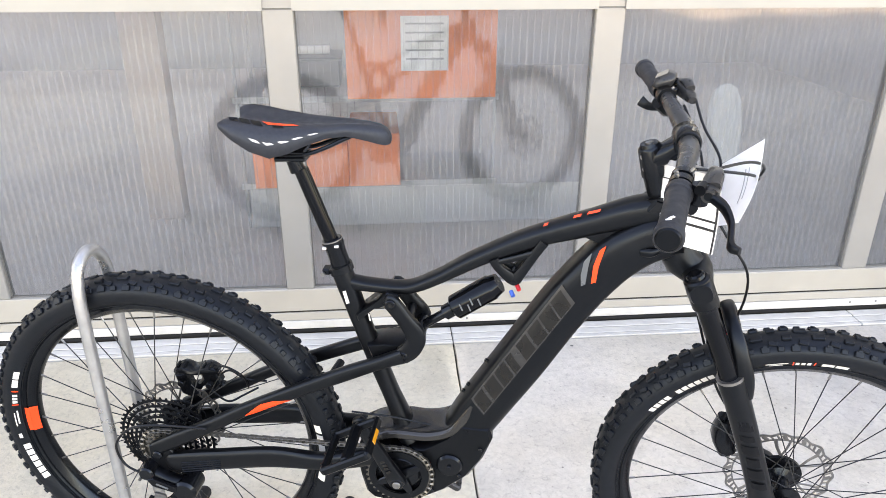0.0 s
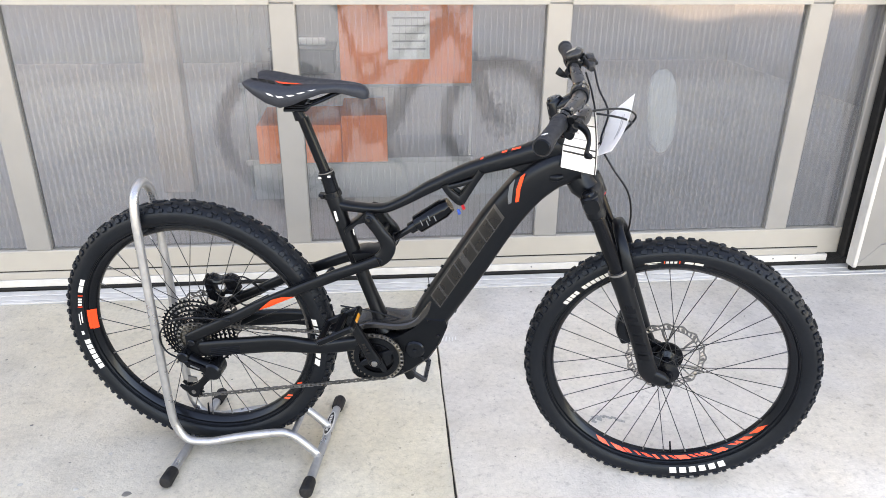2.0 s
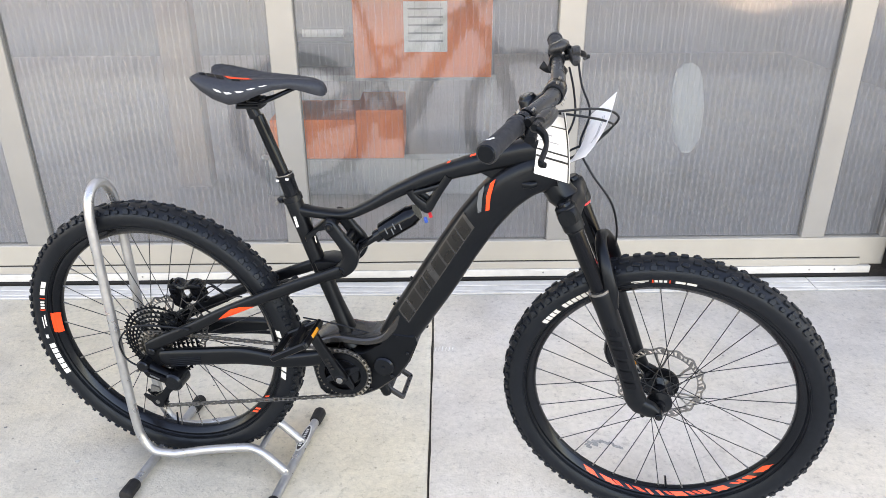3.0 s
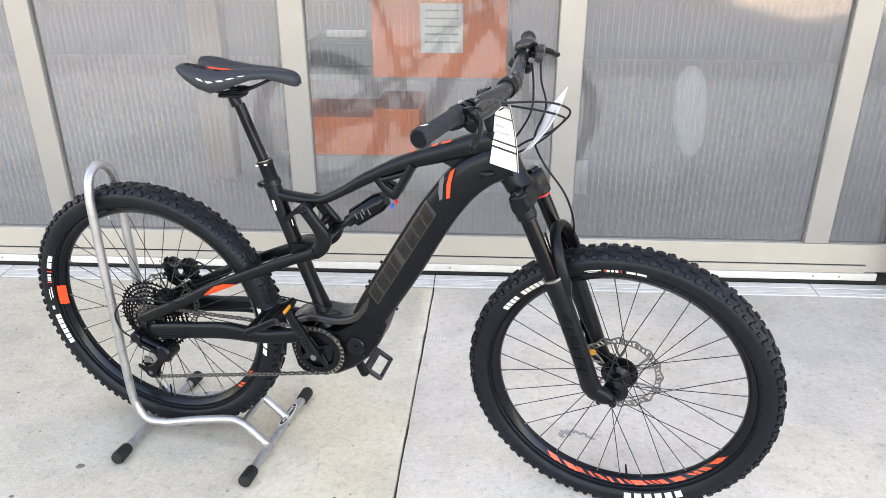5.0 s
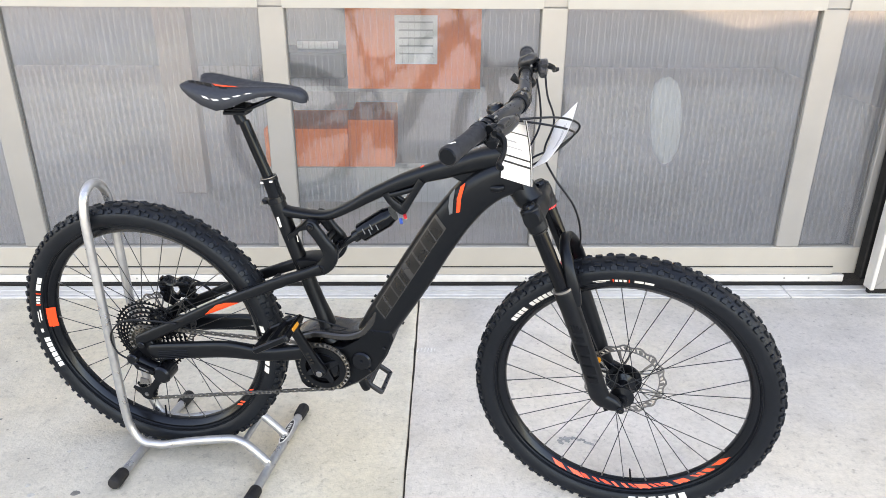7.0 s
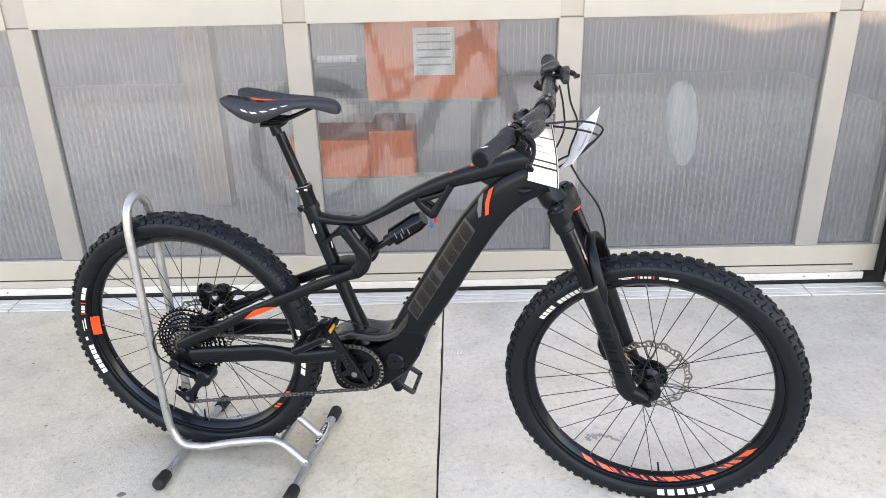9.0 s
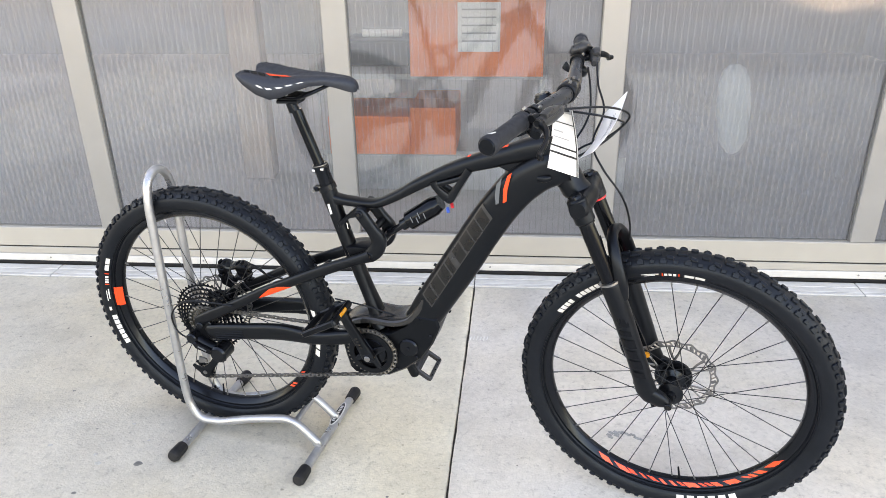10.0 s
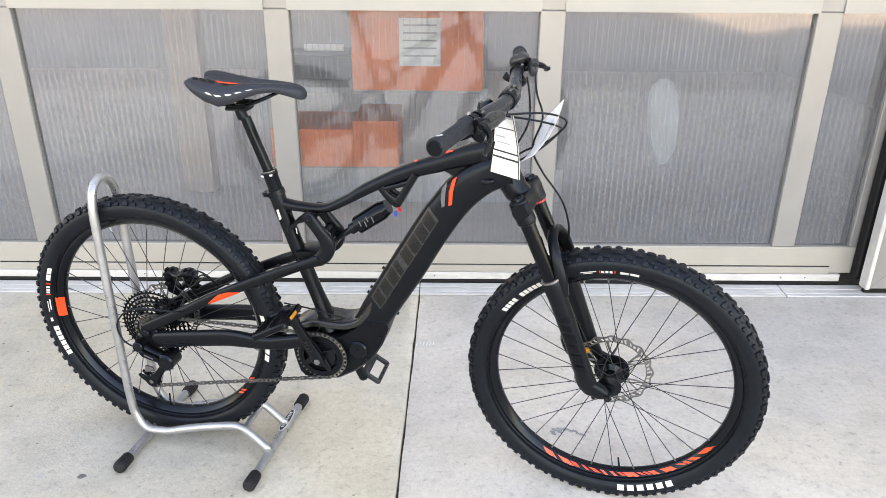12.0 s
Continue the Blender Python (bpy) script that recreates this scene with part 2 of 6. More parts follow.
# ---- mesh building ----
class Geo:
    """Gathers vertices and faces for one mesh."""

    def __init__(self):
        self.v, self.f = [], []

    def add(self, verts, faces, m=None):
        o = len(self.v)
        self.v += [tuple(m @ Vector(p)) if m else tuple(p) for p in verts]
        self.f += [tuple(i + o for i in face) for face in faces]
        return self

    def box(self, c, size, bevel=0.0, m=None):
        """Box round c, with chamfered edges where bevel is given."""
        x, y, z = (s / 2 for s in size)
        bm = bmesh.new()
        bmesh.ops.create_cube(bm, size=1)
        for v in bm.verts:
            v.co = Vector((v.co.x * 2 * x, v.co.y * 2 * y, v.co.z * 2 * z))
        if bevel:
            bmesh.ops.bevel(bm, geom=bm.edges[:], offset=bevel, segments=1, affect="EDGES", profile=0.5)
        bm.verts.index_update()
        shift = Matrix.Translation(c)
        mm = (m @ shift) if m else shift
        self.add([v.co for v in bm.verts], [[v.index for v in f.verts] for f in bm.faces], mm)
        bm.free()
        return self

    def prism(self, outline, y0, y1, bevel=0.0, m=None):
        """A side outline in x, z drawn out from y0 to y1, its rims chamfered."""
        n = len(outline)
        cx, cz = sum(p[0] for p in outline) / n, sum(p[1] for p in outline) / n
        rings = [(y0, bevel), (y0 + bevel, 0), (y1 - bevel, 0), (y1, bevel)] if bevel else [(y0, 0), (y1, 0)]
        verts, faces = [], []
        for y, inset in rings:
            for x, z in outline:
                d = math.hypot(x - cx, z - cz) or 1
                k = max(0, 1 - inset / d)
                verts.append((cx + (x - cx) * k, y, cz + (z - cz) * k))
        for r in range(len(rings) - 1):
            for i in range(n):
                j = (i + 1) % n
                faces.append((r * n + i, r * n + j, (r + 1) * n + j, (r + 1) * n + i))
        faces.append(tuple(range(n))[::-1])
        faces.append(tuple(range((len(rings) - 1) * n, len(rings) * n)))
        return self.add(verts, faces, m)

    def sweep(self, path, sizes, n=14, power=2.0, side=(0, 1, 0), steps=0, closed=False, m=None):
        """A closed section, sizes (in the bend's plane, along side), carried along path; power above 2 squares it off."""
        pts = [Vector(p) for p in path]
        if isinstance(sizes, (int, float)):
            sizes = [(sizes, sizes)] * len(pts)
        sizes = [s if isinstance(s, tuple) else (s, s) for s in sizes]
        if steps:
            pts, sizes = smooth(pts, sizes, steps, closed)
        verts, faces, k = [], [], len(pts)
        for i, p in enumerate(pts):
            a, b = (pts[i - 1], pts[(i + 1) % k]) if closed else (pts[max(i - 1, 0)], pts[min(i + 1, k - 1)])
            t = (b - a).normalized()
            s = Vector(side)
            s = s - t * s.dot(t)
            if s.length < 1e-4:
                s = Vector((1, 0, 0)) - t * t.x
            s.normalize()
            u = t.cross(s)
            for q in range(n):
                c, d = math.cos(math.tau * q / n), math.sin(math.tau * q / n)
                e = 2 / power
                c, d = math.copysign(abs(c) ** e, c), math.copysign(abs(d) ** e, d)
                verts.append(p + u * (c * sizes[i][0]) + s * (d * sizes[i][1]))
        for i in range(k if closed else k - 1):
            for q in range(n):
                r = (q + 1) % n
                j = (i + 1) % k
                faces.append((i * n + q, i * n + r, j * n + r, j * n + q))
        if not closed:
            faces.append(tuple(range(n))[::-1])
            faces.append(tuple(range((k - 1) * n, k * n)))
        return self.add(verts, faces, m)

    def rod(self, a, b, r, n=10, r2=None):
        return self.sweep([a, b], [(r, r), (r2 or r, r2 or r)], n, side=(0.37, 0.61, 0.7))

    def turn(self, profile, n=64, m=None, closed=True):
        """A profile of (radius, y) turned about the y axis; closed joins its last point to the first."""
        k = len(profile)
        verts, faces = [], []
        for i in range(n):
            a = math.tau * i / n
            for r, y in profile:
                verts.append((r * math.cos(a), y, r * math.sin(a)))
        for i in range(n):
            j = (i + 1) % n
            for q in range(k if closed else k - 1):
                w = (q + 1) % k
                faces.append((i * k + q, i * k + w, j * k + w, j * k + q))
        return self.add(verts, faces, m)

    def disc(self, c, r, y0, y1, n=20, bevel=0.0, m=None):
        """A short round bar along y, closed at both ends."""
        pts = [(c[0] + r * math.cos(math.tau * i / n), c[1] + r * math.sin(math.tau * i / n)) for i in range(n)]
        return self.prism(pts, y0, y1, bevel, m)

    def mesh(self, name, mat, angle=35):
        me = bpy.data.meshes.new(name)
        me.from_pydata(self.v, [], self.f)
        bm = bmesh.new()
        bm.from_mesh(me)
        bmesh.ops.recalc_face_normals(bm, faces=bm.faces[:])
        bm.to_mesh(me)
        bm.free()
        me.polygons.foreach_set("use_smooth", [True] * len(me.polygons))
        me.set_sharp_from_angle(angle=radians(angle))
        me.materials.append(mat)
        return me


def smooth(pts, sizes, steps, closed=False):
    """Catmull-Rom through the points, and through the sizes."""
    out, so, k = [], [], len(pts)
    last = k if closed else k - 1

    def at(i):
        return i % k if closed else min(max(i, 0), k - 1)

    for i in range(last):
        p0, p1, p2, p3 = (pts[at(i + d)] for d in (-1, 0, 1, 2))
        for s in range(steps):
            t = s / steps
            out.append(0.5 * (2 * p1 + (p2 - p0) * t + (2 * p0 - 5 * p1 + 4 * p2 - p3) * t * t + (3 * p1 - p0 - 3 * p2 + p3) * t ** 3))
            a, b = sizes[at(i)], sizes[at(i + 1)]
            e = t * t * (3 - 2 * t)
            so.append(tuple(a[q] + (b[q] - a[q]) * e for q in (0, 1)))
    if not closed:
        out.append(pts[-1])
        so.append(sizes[-1])
    return out, so


def part(name, geo, mat, parent, label="", angle=35, at=None):
    ob = new(name, geo.mesh(name, mat, angle) if isinstance(geo, Geo) else geo)
    ob.parent = parent
    if at is not None:
        ob.matrix_basis = at
    return tagged(ob, label)


def thing(name, m, label, category, group="", kind=""):
    ob = new(name)
    ob.empty_display_size = 0.1
    ob.matrix_basis = m
    return tagged(ob, label, category, group, kind)


def solid(name, geo, mat, label="", category="", kind="structure", angle=35, group=""):
    return tagged(new(name, geo.mesh(name, mat, angle)), label, category, group, kind)


# ---- ground ----
DOOR_Y = 2.36
ground = solid("ground", Geo().add([(-400, -400, -0.02), (400, -400, -0.02), (400, 400, -0.02), (-400, 400, -0.02)], [(0, 1, 2, 3)]), JOINT, "dirty earth and joint filling under the concrete slabs", "ground")


def slab(x0, x1, y0, y1, seed):
    """One cast slab with slightly ragged, rounded edges."""
    rng = random.Random(seed)
    loop = []
    for (ax, ay), (bx, by) in (((x0, y0), (x1, y0)), ((x1, y0), (x1, y1)), ((x1, y1), (x0, y1)), ((x0, y1), (x0, y0))):
        steps = 70
        for i in range(steps):
            t = i / steps
            jx, jy = (rng.uniform(-0.0016, 0.0016) for _ in "ab")
            loop.append((ax + (bx - ax) * t + (0 if ax != bx else jx), ay + (by - ay) * t + (jy if ax != bx else 0)))
    n = len(loop)
    cx, cy = (x0 + x1) / 2, (y0 + y1) / 2
    inner = [(x + (0.003 if x < cx else -0.003), y + (0.003 if y < cy else -0.003)) for x, y in loop]
    # the joint runs a little askew to the door
    skew = lambda x, y: x + (0.020 * (y - 2.2) if abs(x - 0.288) < 0.05 else 0)
    verts = [(skew(x, y), y, -0.10) for x, y in loop] + [(skew(x, y), y, -0.003) for x, y in loop] + [(skew(x, y), y, 0) for x, y in inner]
    faces = [(r * n + i, r * n + (i + 1) % n, (r + 1) * n + (i + 1) % n, (r + 1) * n + i) for r in (0, 1) for i in range(n)]
    faces.append(tuple(range(2 * n, 3 * n)))
    return Geo().add(verts, faces)


GAP = 0.0035
XS = [-11.7, -7.7, -3.71, 0.288, 4.3, 8.3, 12.3]
YS = [-15.0, -10.7, -6.4, -2.1, 2.222]
for i in range(len(XS) - 1):
    for j in range(len(YS) - 1):
        # the third slab column is a little warmer and paler than the rest
        part("slab", slab(XS[i] + GAP, XS[i + 1] - GAP, YS[j] + GAP, YS[j + 1] - 0.002, i * 10 + j), WARMER if i == 2 else CONCRETE, ground, angle=60)
solid("apron", Geo().box((0, -60, -0.012), (160, 90 - 0.2, 0.016)), CONCRETE, "pale concrete yard beyond the slabs in the sun", "ground")

# aluminium threshold: a flat strip, a grooved strip and the sunk track
sill = thing("threshold", pose(0, 0, 0), "scratched aluminium door threshold set in the concrete", "threshold", kind="structure")
for x0, x1 in ((-8.0, -1.545), (-1.541, 0.286), (0.290, 1.828), (1.832, 6.0)):
    for y, w, z in ((2.2335, 0.0185, -0.0015), (2.2640, 0.0350, -0.001), (2.3060, 0.0410, 0.0)):
        part("strip", Geo().box(((x0 + x1) / 2, y, z), (x1 - x0, w, 0.014 + 2 * z), 0.0015), SILVER, sill)
part("track", Geo().box((-1, 2.2635, -0.006), (14, 0.05, 0.006)), GASKET, sill)
part("bed", Geo().box((-1, 2.40, -0.055), (14, 0.35, 0.09)), JOINT, sill)


# ---- sectional door: frame bars and twin-wall panels ----
PITCH, BAR, FIRST = 1.042, 0.096, -0.248
MULL = [FIRST + PITCH * k for k in range(-7, 3)]
Z_LOW, Z_TOP = 0.174, 1.127
DOOR_RIGHT = 2.162


def panel_sheet(name, x0, x1, z0, z1, y, parent):
    """Twin-wall sheet: two thin skins with upright ribs between them."""
    sheet = part(name, Geo().box(((x0 + x1) / 2, y, (z0 + z1) / 2), (x1 - x0, 0.0015, z1 - z0)), SHEET, parent, "clear ribbed twin-wall plastic pane")
    sheet.visible_shadow = False
    # the inner skin is plain clear plastic
    sheet.data.materials.append(SHEET_BACK)
    for face in sheet.data.polygons:
        face.material_index = 0 if face.normal.y < -0.5 else 1
    ribs = Geo()
    x = x0 + 0.012
    rng = random.Random(int(x0 * 1000))
    while x < x1 - 0.004:
        ribs.box((x, y + 0.0088, (z0 + z1) / 2), (0.0021, 0.014, z1 - z0))
        x += 0.0235 + rng.uniform(-0.0006, 0.0006)
    part("rib", ribs, RIB, sheet)
    return sheet


def section(name, z0, z1, rail_low, rail_top, y, label):
    """One hinged door section with its bars, rails and panes."""
    d = thing(name, pose(0, 0, 0), label, "garage door", kind="structure")
    left, right = MULL[0] - 0.05, DOOR_RIGHT
    for z, h, coat in ((z0 + rail_low / 2, rail_low, LOWCOAT), (z1 - rail_top / 2, rail_top, ALU)):
        part("rail", Geo().box(((left + right) / 2, y + 0.012, z), (right - left, 0.044, h - 0.001), 0.003), coat, d)
    for x in MULL + [DOOR_RIGHT - 0.022]:
        w = BAR if x < 2.0 else 0.044
        part("bar", Geo().box((x, y + 0.013, (z0 + rail_low + z1 - rail_top) / 2), (w, 0.042, z1 - z0 - rail_low - rail_top), 0.003), ALU, d)
    edges = MULL + [DOOR_RIGHT + 0.0045]
    for a, b in zip(edges, edges[1:]):
        x0, x1 = a + BAR / 2, b - BAR / 2
        panel_sheet("pane", x0 - 0.004, x1 + 0.004, z0 + rail_low - 0.004, z1 - rail_top + 0.004, y + 0.016, d)
        bead = Geo()
        za, zb = z0 + rail_low, z1 - rail_top
        for c, s in ((((x0 + x1) / 2, y + 0.0115, za + 0.002), (x1 - x0, 0.006, 0.004)), (((x0 + x1) / 2, y + 0.0115, zb - 0.002), (x1 - x0, 0.006, 0.004)),
                     ((x0 + 0.002, y + 0.0115, (za + zb) / 2), (0.004, 0.006, zb - za - 0.009)), ((x1 - 0.002, y + 0.0115, (za + zb) / 2), (0.004, 0.006, zb - za - 0.009))):
            bead.box(c, s)
        part("gasket", bead, GASKET, d)
    return d


low = section("door_1", 0.052, Z_TOP + 0.125, Z_LOW - 0.052, 0.125, DOOR_Y, "beige aluminium door section with ribbed clear plastic panes")
for a, b in zip(MULL, MULL[1:] + [DOOR_RIGHT + 0.0045]):
    x0, x1 = a + BAR / 2 - 0.004, b - BAR / 2 + 0.004
    section_yz = ((DOOR_Y - 0.018, Z_TOP - 0.004), (DOOR_Y - 0.0185, Z_TOP - 0.0008), (DOOR_Y - 0.014, Z_TOP + 0.122), (DOOR_Y - 0.011, Z_TOP + 0.123), (DOOR_Y - 0.011, Z_TOP - 0.004))
    part("drip_rail", Geo().add([(x, y, z) for x in (x0, x1) for y, z in section_yz], [(0, 1, 6, 5), (1, 2, 7, 6), (2, 3, 8, 7), (3, 4, 9, 8), (4, 0, 5, 9), (0, 1, 2, 3, 4), (5, 6, 7, 8, 9)]), CREAM, low, "cream coated rail face with a thin lip")
# black strip painted for the shade in the rail's groove
part("groove", Geo().box((-2.6, DOOR_Y - 0.0105, 0.085), (9.3, 0.002, 0.004)), RUBBER_SEAL, low)
part("lip", Geo().box((-2.6, DOOR_Y - 0.012, 0.0665), (9.3, 0.010, 0.031), 0.002), LOWCOAT, low)
part("seal_profile", Geo().box((-2.6, DOOR_Y - 0.004, 0.0345), (9.4, 0.036, 0.032), 0.002), SILVER, low, "bright aluminium seal profile along the door's foot")
part("rubber_seal", Geo().box((-2.6, DOOR_Y - 0.012, 0.0115), (9.4, 0.036, 0.014), 0.004), RUBBER_SEAL, low)
screw = Geo().disc((0, 0), 0.004, -0.003, 0.002, 8, 0.001).mesh("screw", STEEL)
for x in (-2.2, -1.6, -0.9, -0.35, 0.35, 0.74, 1.3, 1.845, 1.95):
    part("screw", screw, STEEL, low, at=pose(x, DOOR_Y - 0.0215, 0.036))
section("door_2", Z_TOP + 0.129, 2.45, 0.125, 0.125, DOOR_Y, "upper beige aluminium door section with ribbed plastic panes")

# neighbouring fixed leaf with mitred frame
leaf = thing("door_3", pose(0, 0, 0), "neighbouring beige aluminium door leaf with a mitred frame", "door", kind="structure")
LX0, LX1, LY, LF = 2.168, 4.2, 2.237, 0.10


def mitred(x0, x1, z0, z1, w, y0, y1):
    """Four frame bars with mitred ends."""
    o = [(x0, z0), (x1, z0), (x1, z1), (x0, z1)]
    i = [(x0 + w, z0 + w), (x1 - w, z0 + w), (x1 - w, z1 - w), (x0 + w, z1 - w)]
    return [Geo().prism([o[k], o[(k + 1) % 4], i[(k + 1) % 4], i[k]], y0, y1, 0.002) for k in range(4)]


for g in mitred(LX0, LX1, 0.035, 2.45, LF, LY, LY + 0.05):
    part("frame_bar", g, ALU, leaf)
part("infill", Geo().box(((LX0 + LX1) / 2, LY + 0.02, 1.25), (LX1 - LX0 - 2 * LF + 0.01, 0.02, 2.45 - 2 * LF)), ALU, leaf)
part("edge_strip", Geo().box((2.157, LY + 0.01, 1.24), (0.018, 0.055, 2.41), 0.003), SILVER, leaf)
part("foot_seal", Geo().box(((LX0 + LX1) / 2, LY + 0.03, 0.017), (LX1 - LX0, 0.02, 0.034)), RUBBER_SEAL, leaf)
solid("door_gap_seal", Geo().box((2.164, 2.319, 1.25), (0.046, 0.052, 2.4), 0.006), RUBBER_SEAL, "black rubber seal between the door leaves", "seal")

# ---- the building: facade, inside space ----
wall = Geo()
# unseen above the doors; its right end sets where the yard's shade stops
wall.box((-7.05, 2.535, 5.75), (15.9, 0.25, 6.6))
wall.box((-11.2, 2.535, 1.25), (7.7, 0.25, 2.4))
solid("wall_front", wall, FACADE, "unseen plain grey rendered wall over the workshop doors", "wall")
# unseen lower wing; its sloping verge is shaped to bound the sunlit yard
wall = Geo().prism([(0.9, 2.45), (20.2, 2.45), (20.2, 6.7), (3.85, 6.7), (1.6, 5.2), (0.9, 5.2)], 2.41, 2.66)
wall.box((12.2, 2.535, 1.25), (16.0, 0.25, 2.4))
solid("wall_side", wall, FACADE, "unseen lower grey wall shaped to bound the sunlit yard", "wall")
wall = Geo()
wall.box((-7.05, 8.1, 4.5), (15.9, 0.2, 9.05))
wall.box((2.7, 8.1, 2.55), (3.6, 0.2, 5.1))
wall.box((-14.9, 5.3, 4.5), (0.2, 5.4, 9.05))
wall.box((4.4, 5.33, 2.55), (0.2, 5.34, 5.1))
wall.box((0.8, 5.33, 7.1), (0.2, 5.34, 3.9))
solid("wall_inside", wall, INNER, "grey plastered wall inside the workshop", "wall")
solid("floor_inside", Geo().box((-5.25, 5.3, -0.01), (19.1, 5.4, 0.02)), INNERFLOOR, "grey concrete floor inside the workshop", "floor")
roof = Geo()
# a wide opening, unseen, is added over the workshop to let daylight in
for x0, x1, y0, y1 in ((-15, 0.9, 2.415, 2.7), (-15, -12.5, 2.7, 7.6), (-1.6, 0.9, 2.7, 7.6), (-15, 0.9, 7.6, 8.2)):
    roof.box(((x0 + x1) / 2, (y0 + y1) / 2, 9.15), (x1 - x0, y1 - y0, 0.2))
roof.box((2.71, 5.44, 5.16), (3.6, 5.54, 0.1))
solid("ceiling", roof, INNER, "unseen flat workshop roof with an opening added to light the inside", "roof")

# ---- things inside the workshop, seen dimly through the panes ----
def carton(m, w, d, h, label, sheet=None, card=None):
    """A carton with folded flaps and, where given, a white sheet stuck to its front."""
    c = thing("carton", m, label, "box", "cartons in the workshop")
    part("body", Geo().box((0, 0, h / 2 - 0.0022), (w, d, h - 0.0044), 0.002), card or ORANGE_BOX, c)
    for s in (-1, 1):
        part("flap", Geo().box((0, s * d / 4, h - 0.002), (w - 0.004, d / 2 - 0.003, 0.004)), card or ORANGE_BOX, c)
    if sheet:
        x, z, a, b = sheet
        lab = part("shipping_sheet", Geo().box((x, -d / 2 - 0.002, z), (a, 0.002, b)), PAPER, c, "white printed sheet")
        for k in range(5):
            part("print_bar", Geo().box((x, -d / 2 - 0.0034, z + b * (0.36 - 0.16 * k)), (a * 0.8, 0.001, 0.008)), GREYINK, lab)
    return c


carton(pose(0.25, 3.55, 0.648), 0.675, 0.5, 0.56, "tall orange cardboard carton with a white sheet on it", (0.013, 0.243, 0.212, 0.236))
carton(pose(-0.319, 3.53, 0.232), 0.438, 0.45, 0.205, "flat orange cardboard carton lying on a shelf")
carton(pose(0.023, 3.53, 0.232), 0.24, 0.45, 0.252, "square orange cardboard carton beside a flat one")
# this carton's washed-out orange has the pane's haze put into the colour
carton(pose(-1.04, 3.61, 0), 0.17, 0.12, 1.30, "tall narrow orange carton with haze painted into its colour, standing on the floor", None, HAZED_BOX)


def shelf_rack(m, label):
    r = thing("shelf_rack", m, label, "shelf", "workshop shelves")
    for x in (-0.60, 0.60):
        for y in (-0.22, 0.22):
            part("upright", Geo().box((x, y, 0.71), (0.014, 0.014, 1.42), 0.002), CABINETGREY, r)
    # added pale panel: its colour stands for the bright haze low in the panes
    part("kick_panel", Geo().box((0.235, -0.225, 0.100), (1.64, 0.012, 0.198), 0.002), HAZEPALE, r, "pale panel added for the haze low in the panes")
    for z in (0.216, 0.632, 1.4):
        part("shelf", Geo().box((0, 0, z), (1.24, 0.48, 0.03), 0.003), SHELFGREY, r)
    return r


shelf_rack(pose(0.0, 3.62, 0), "grey steel shelf rack holding orange cartons")


def crate(m):
    c = thing("crate", m, "dark plastic crate on a shelf", "crate")
    part("tub", Geo().box((0, 0, 0.07), (0.34, 0.26, 0.13), 0.008), DARKSTUFF, c)
    part("rim", Geo().box((0, 0, 0.137), (0.36, 0.28, 0.012), 0.003), DARKSTUFF, c)
    return c


crate(pose(-0.30, 3.70, 0.648))


# added roll: its white stands for a small sunlit reflection in the pane
def glint_roll(m):
    r_ = thing("glint_roll", m, "white roll added for a sunlit reflection in the pane, lying on a dark crate", "roll")
    part("paper", Geo().sweep([(-0.11, 0, 0.02), (0.11, 0, 0.02)], 0.02, 16, side=(0, 0, 1)), PAPER, r_)
    part("core", Geo().sweep([(-0.114, 0, 0.02), (0.114, 0, 0.02)], 0.008, 10, side=(0, 0, 1)), GREYINK, r_)
    return r_


glint_roll(pose(-0.29, 3.70, 0.791))


# milky smear on the pane, built as a made-up body hung on a loop
def milky_smear(m):
    b = thing("pane_smear", m, "pale milky smear on the pane, built as a hanging body", "bag")
    g = Geo()
    rows = [(-0.180, 0.008), (-0.165, 0.028), (-0.11, 0.056), (0.0, 0.066), (0.10, 0.060), (0.15, 0.046), (0.175, 0.022), (0.180, 0.006)]
    g.sweep([(0, 0, z) for z, r in rows], [(0.022 * r / 0.056, r) for z, r in rows], 20, 2.0, (1, 0, 0), 4)
    part("film", g, PALE_SMEAR, b)
    part("loop", Geo().sweep([(-0.01, 0, 0.18), (-0.012, 0, 0.28), (0, 0, 0.34), (0.012, 0, 0.28), (0.01, 0, 0.18)], 0.0007, 5, steps=4), PALE_SMEAR, b)
    return b


milky_smear(pose(1.293, 2.475, 0.680, 0, -7, 0))


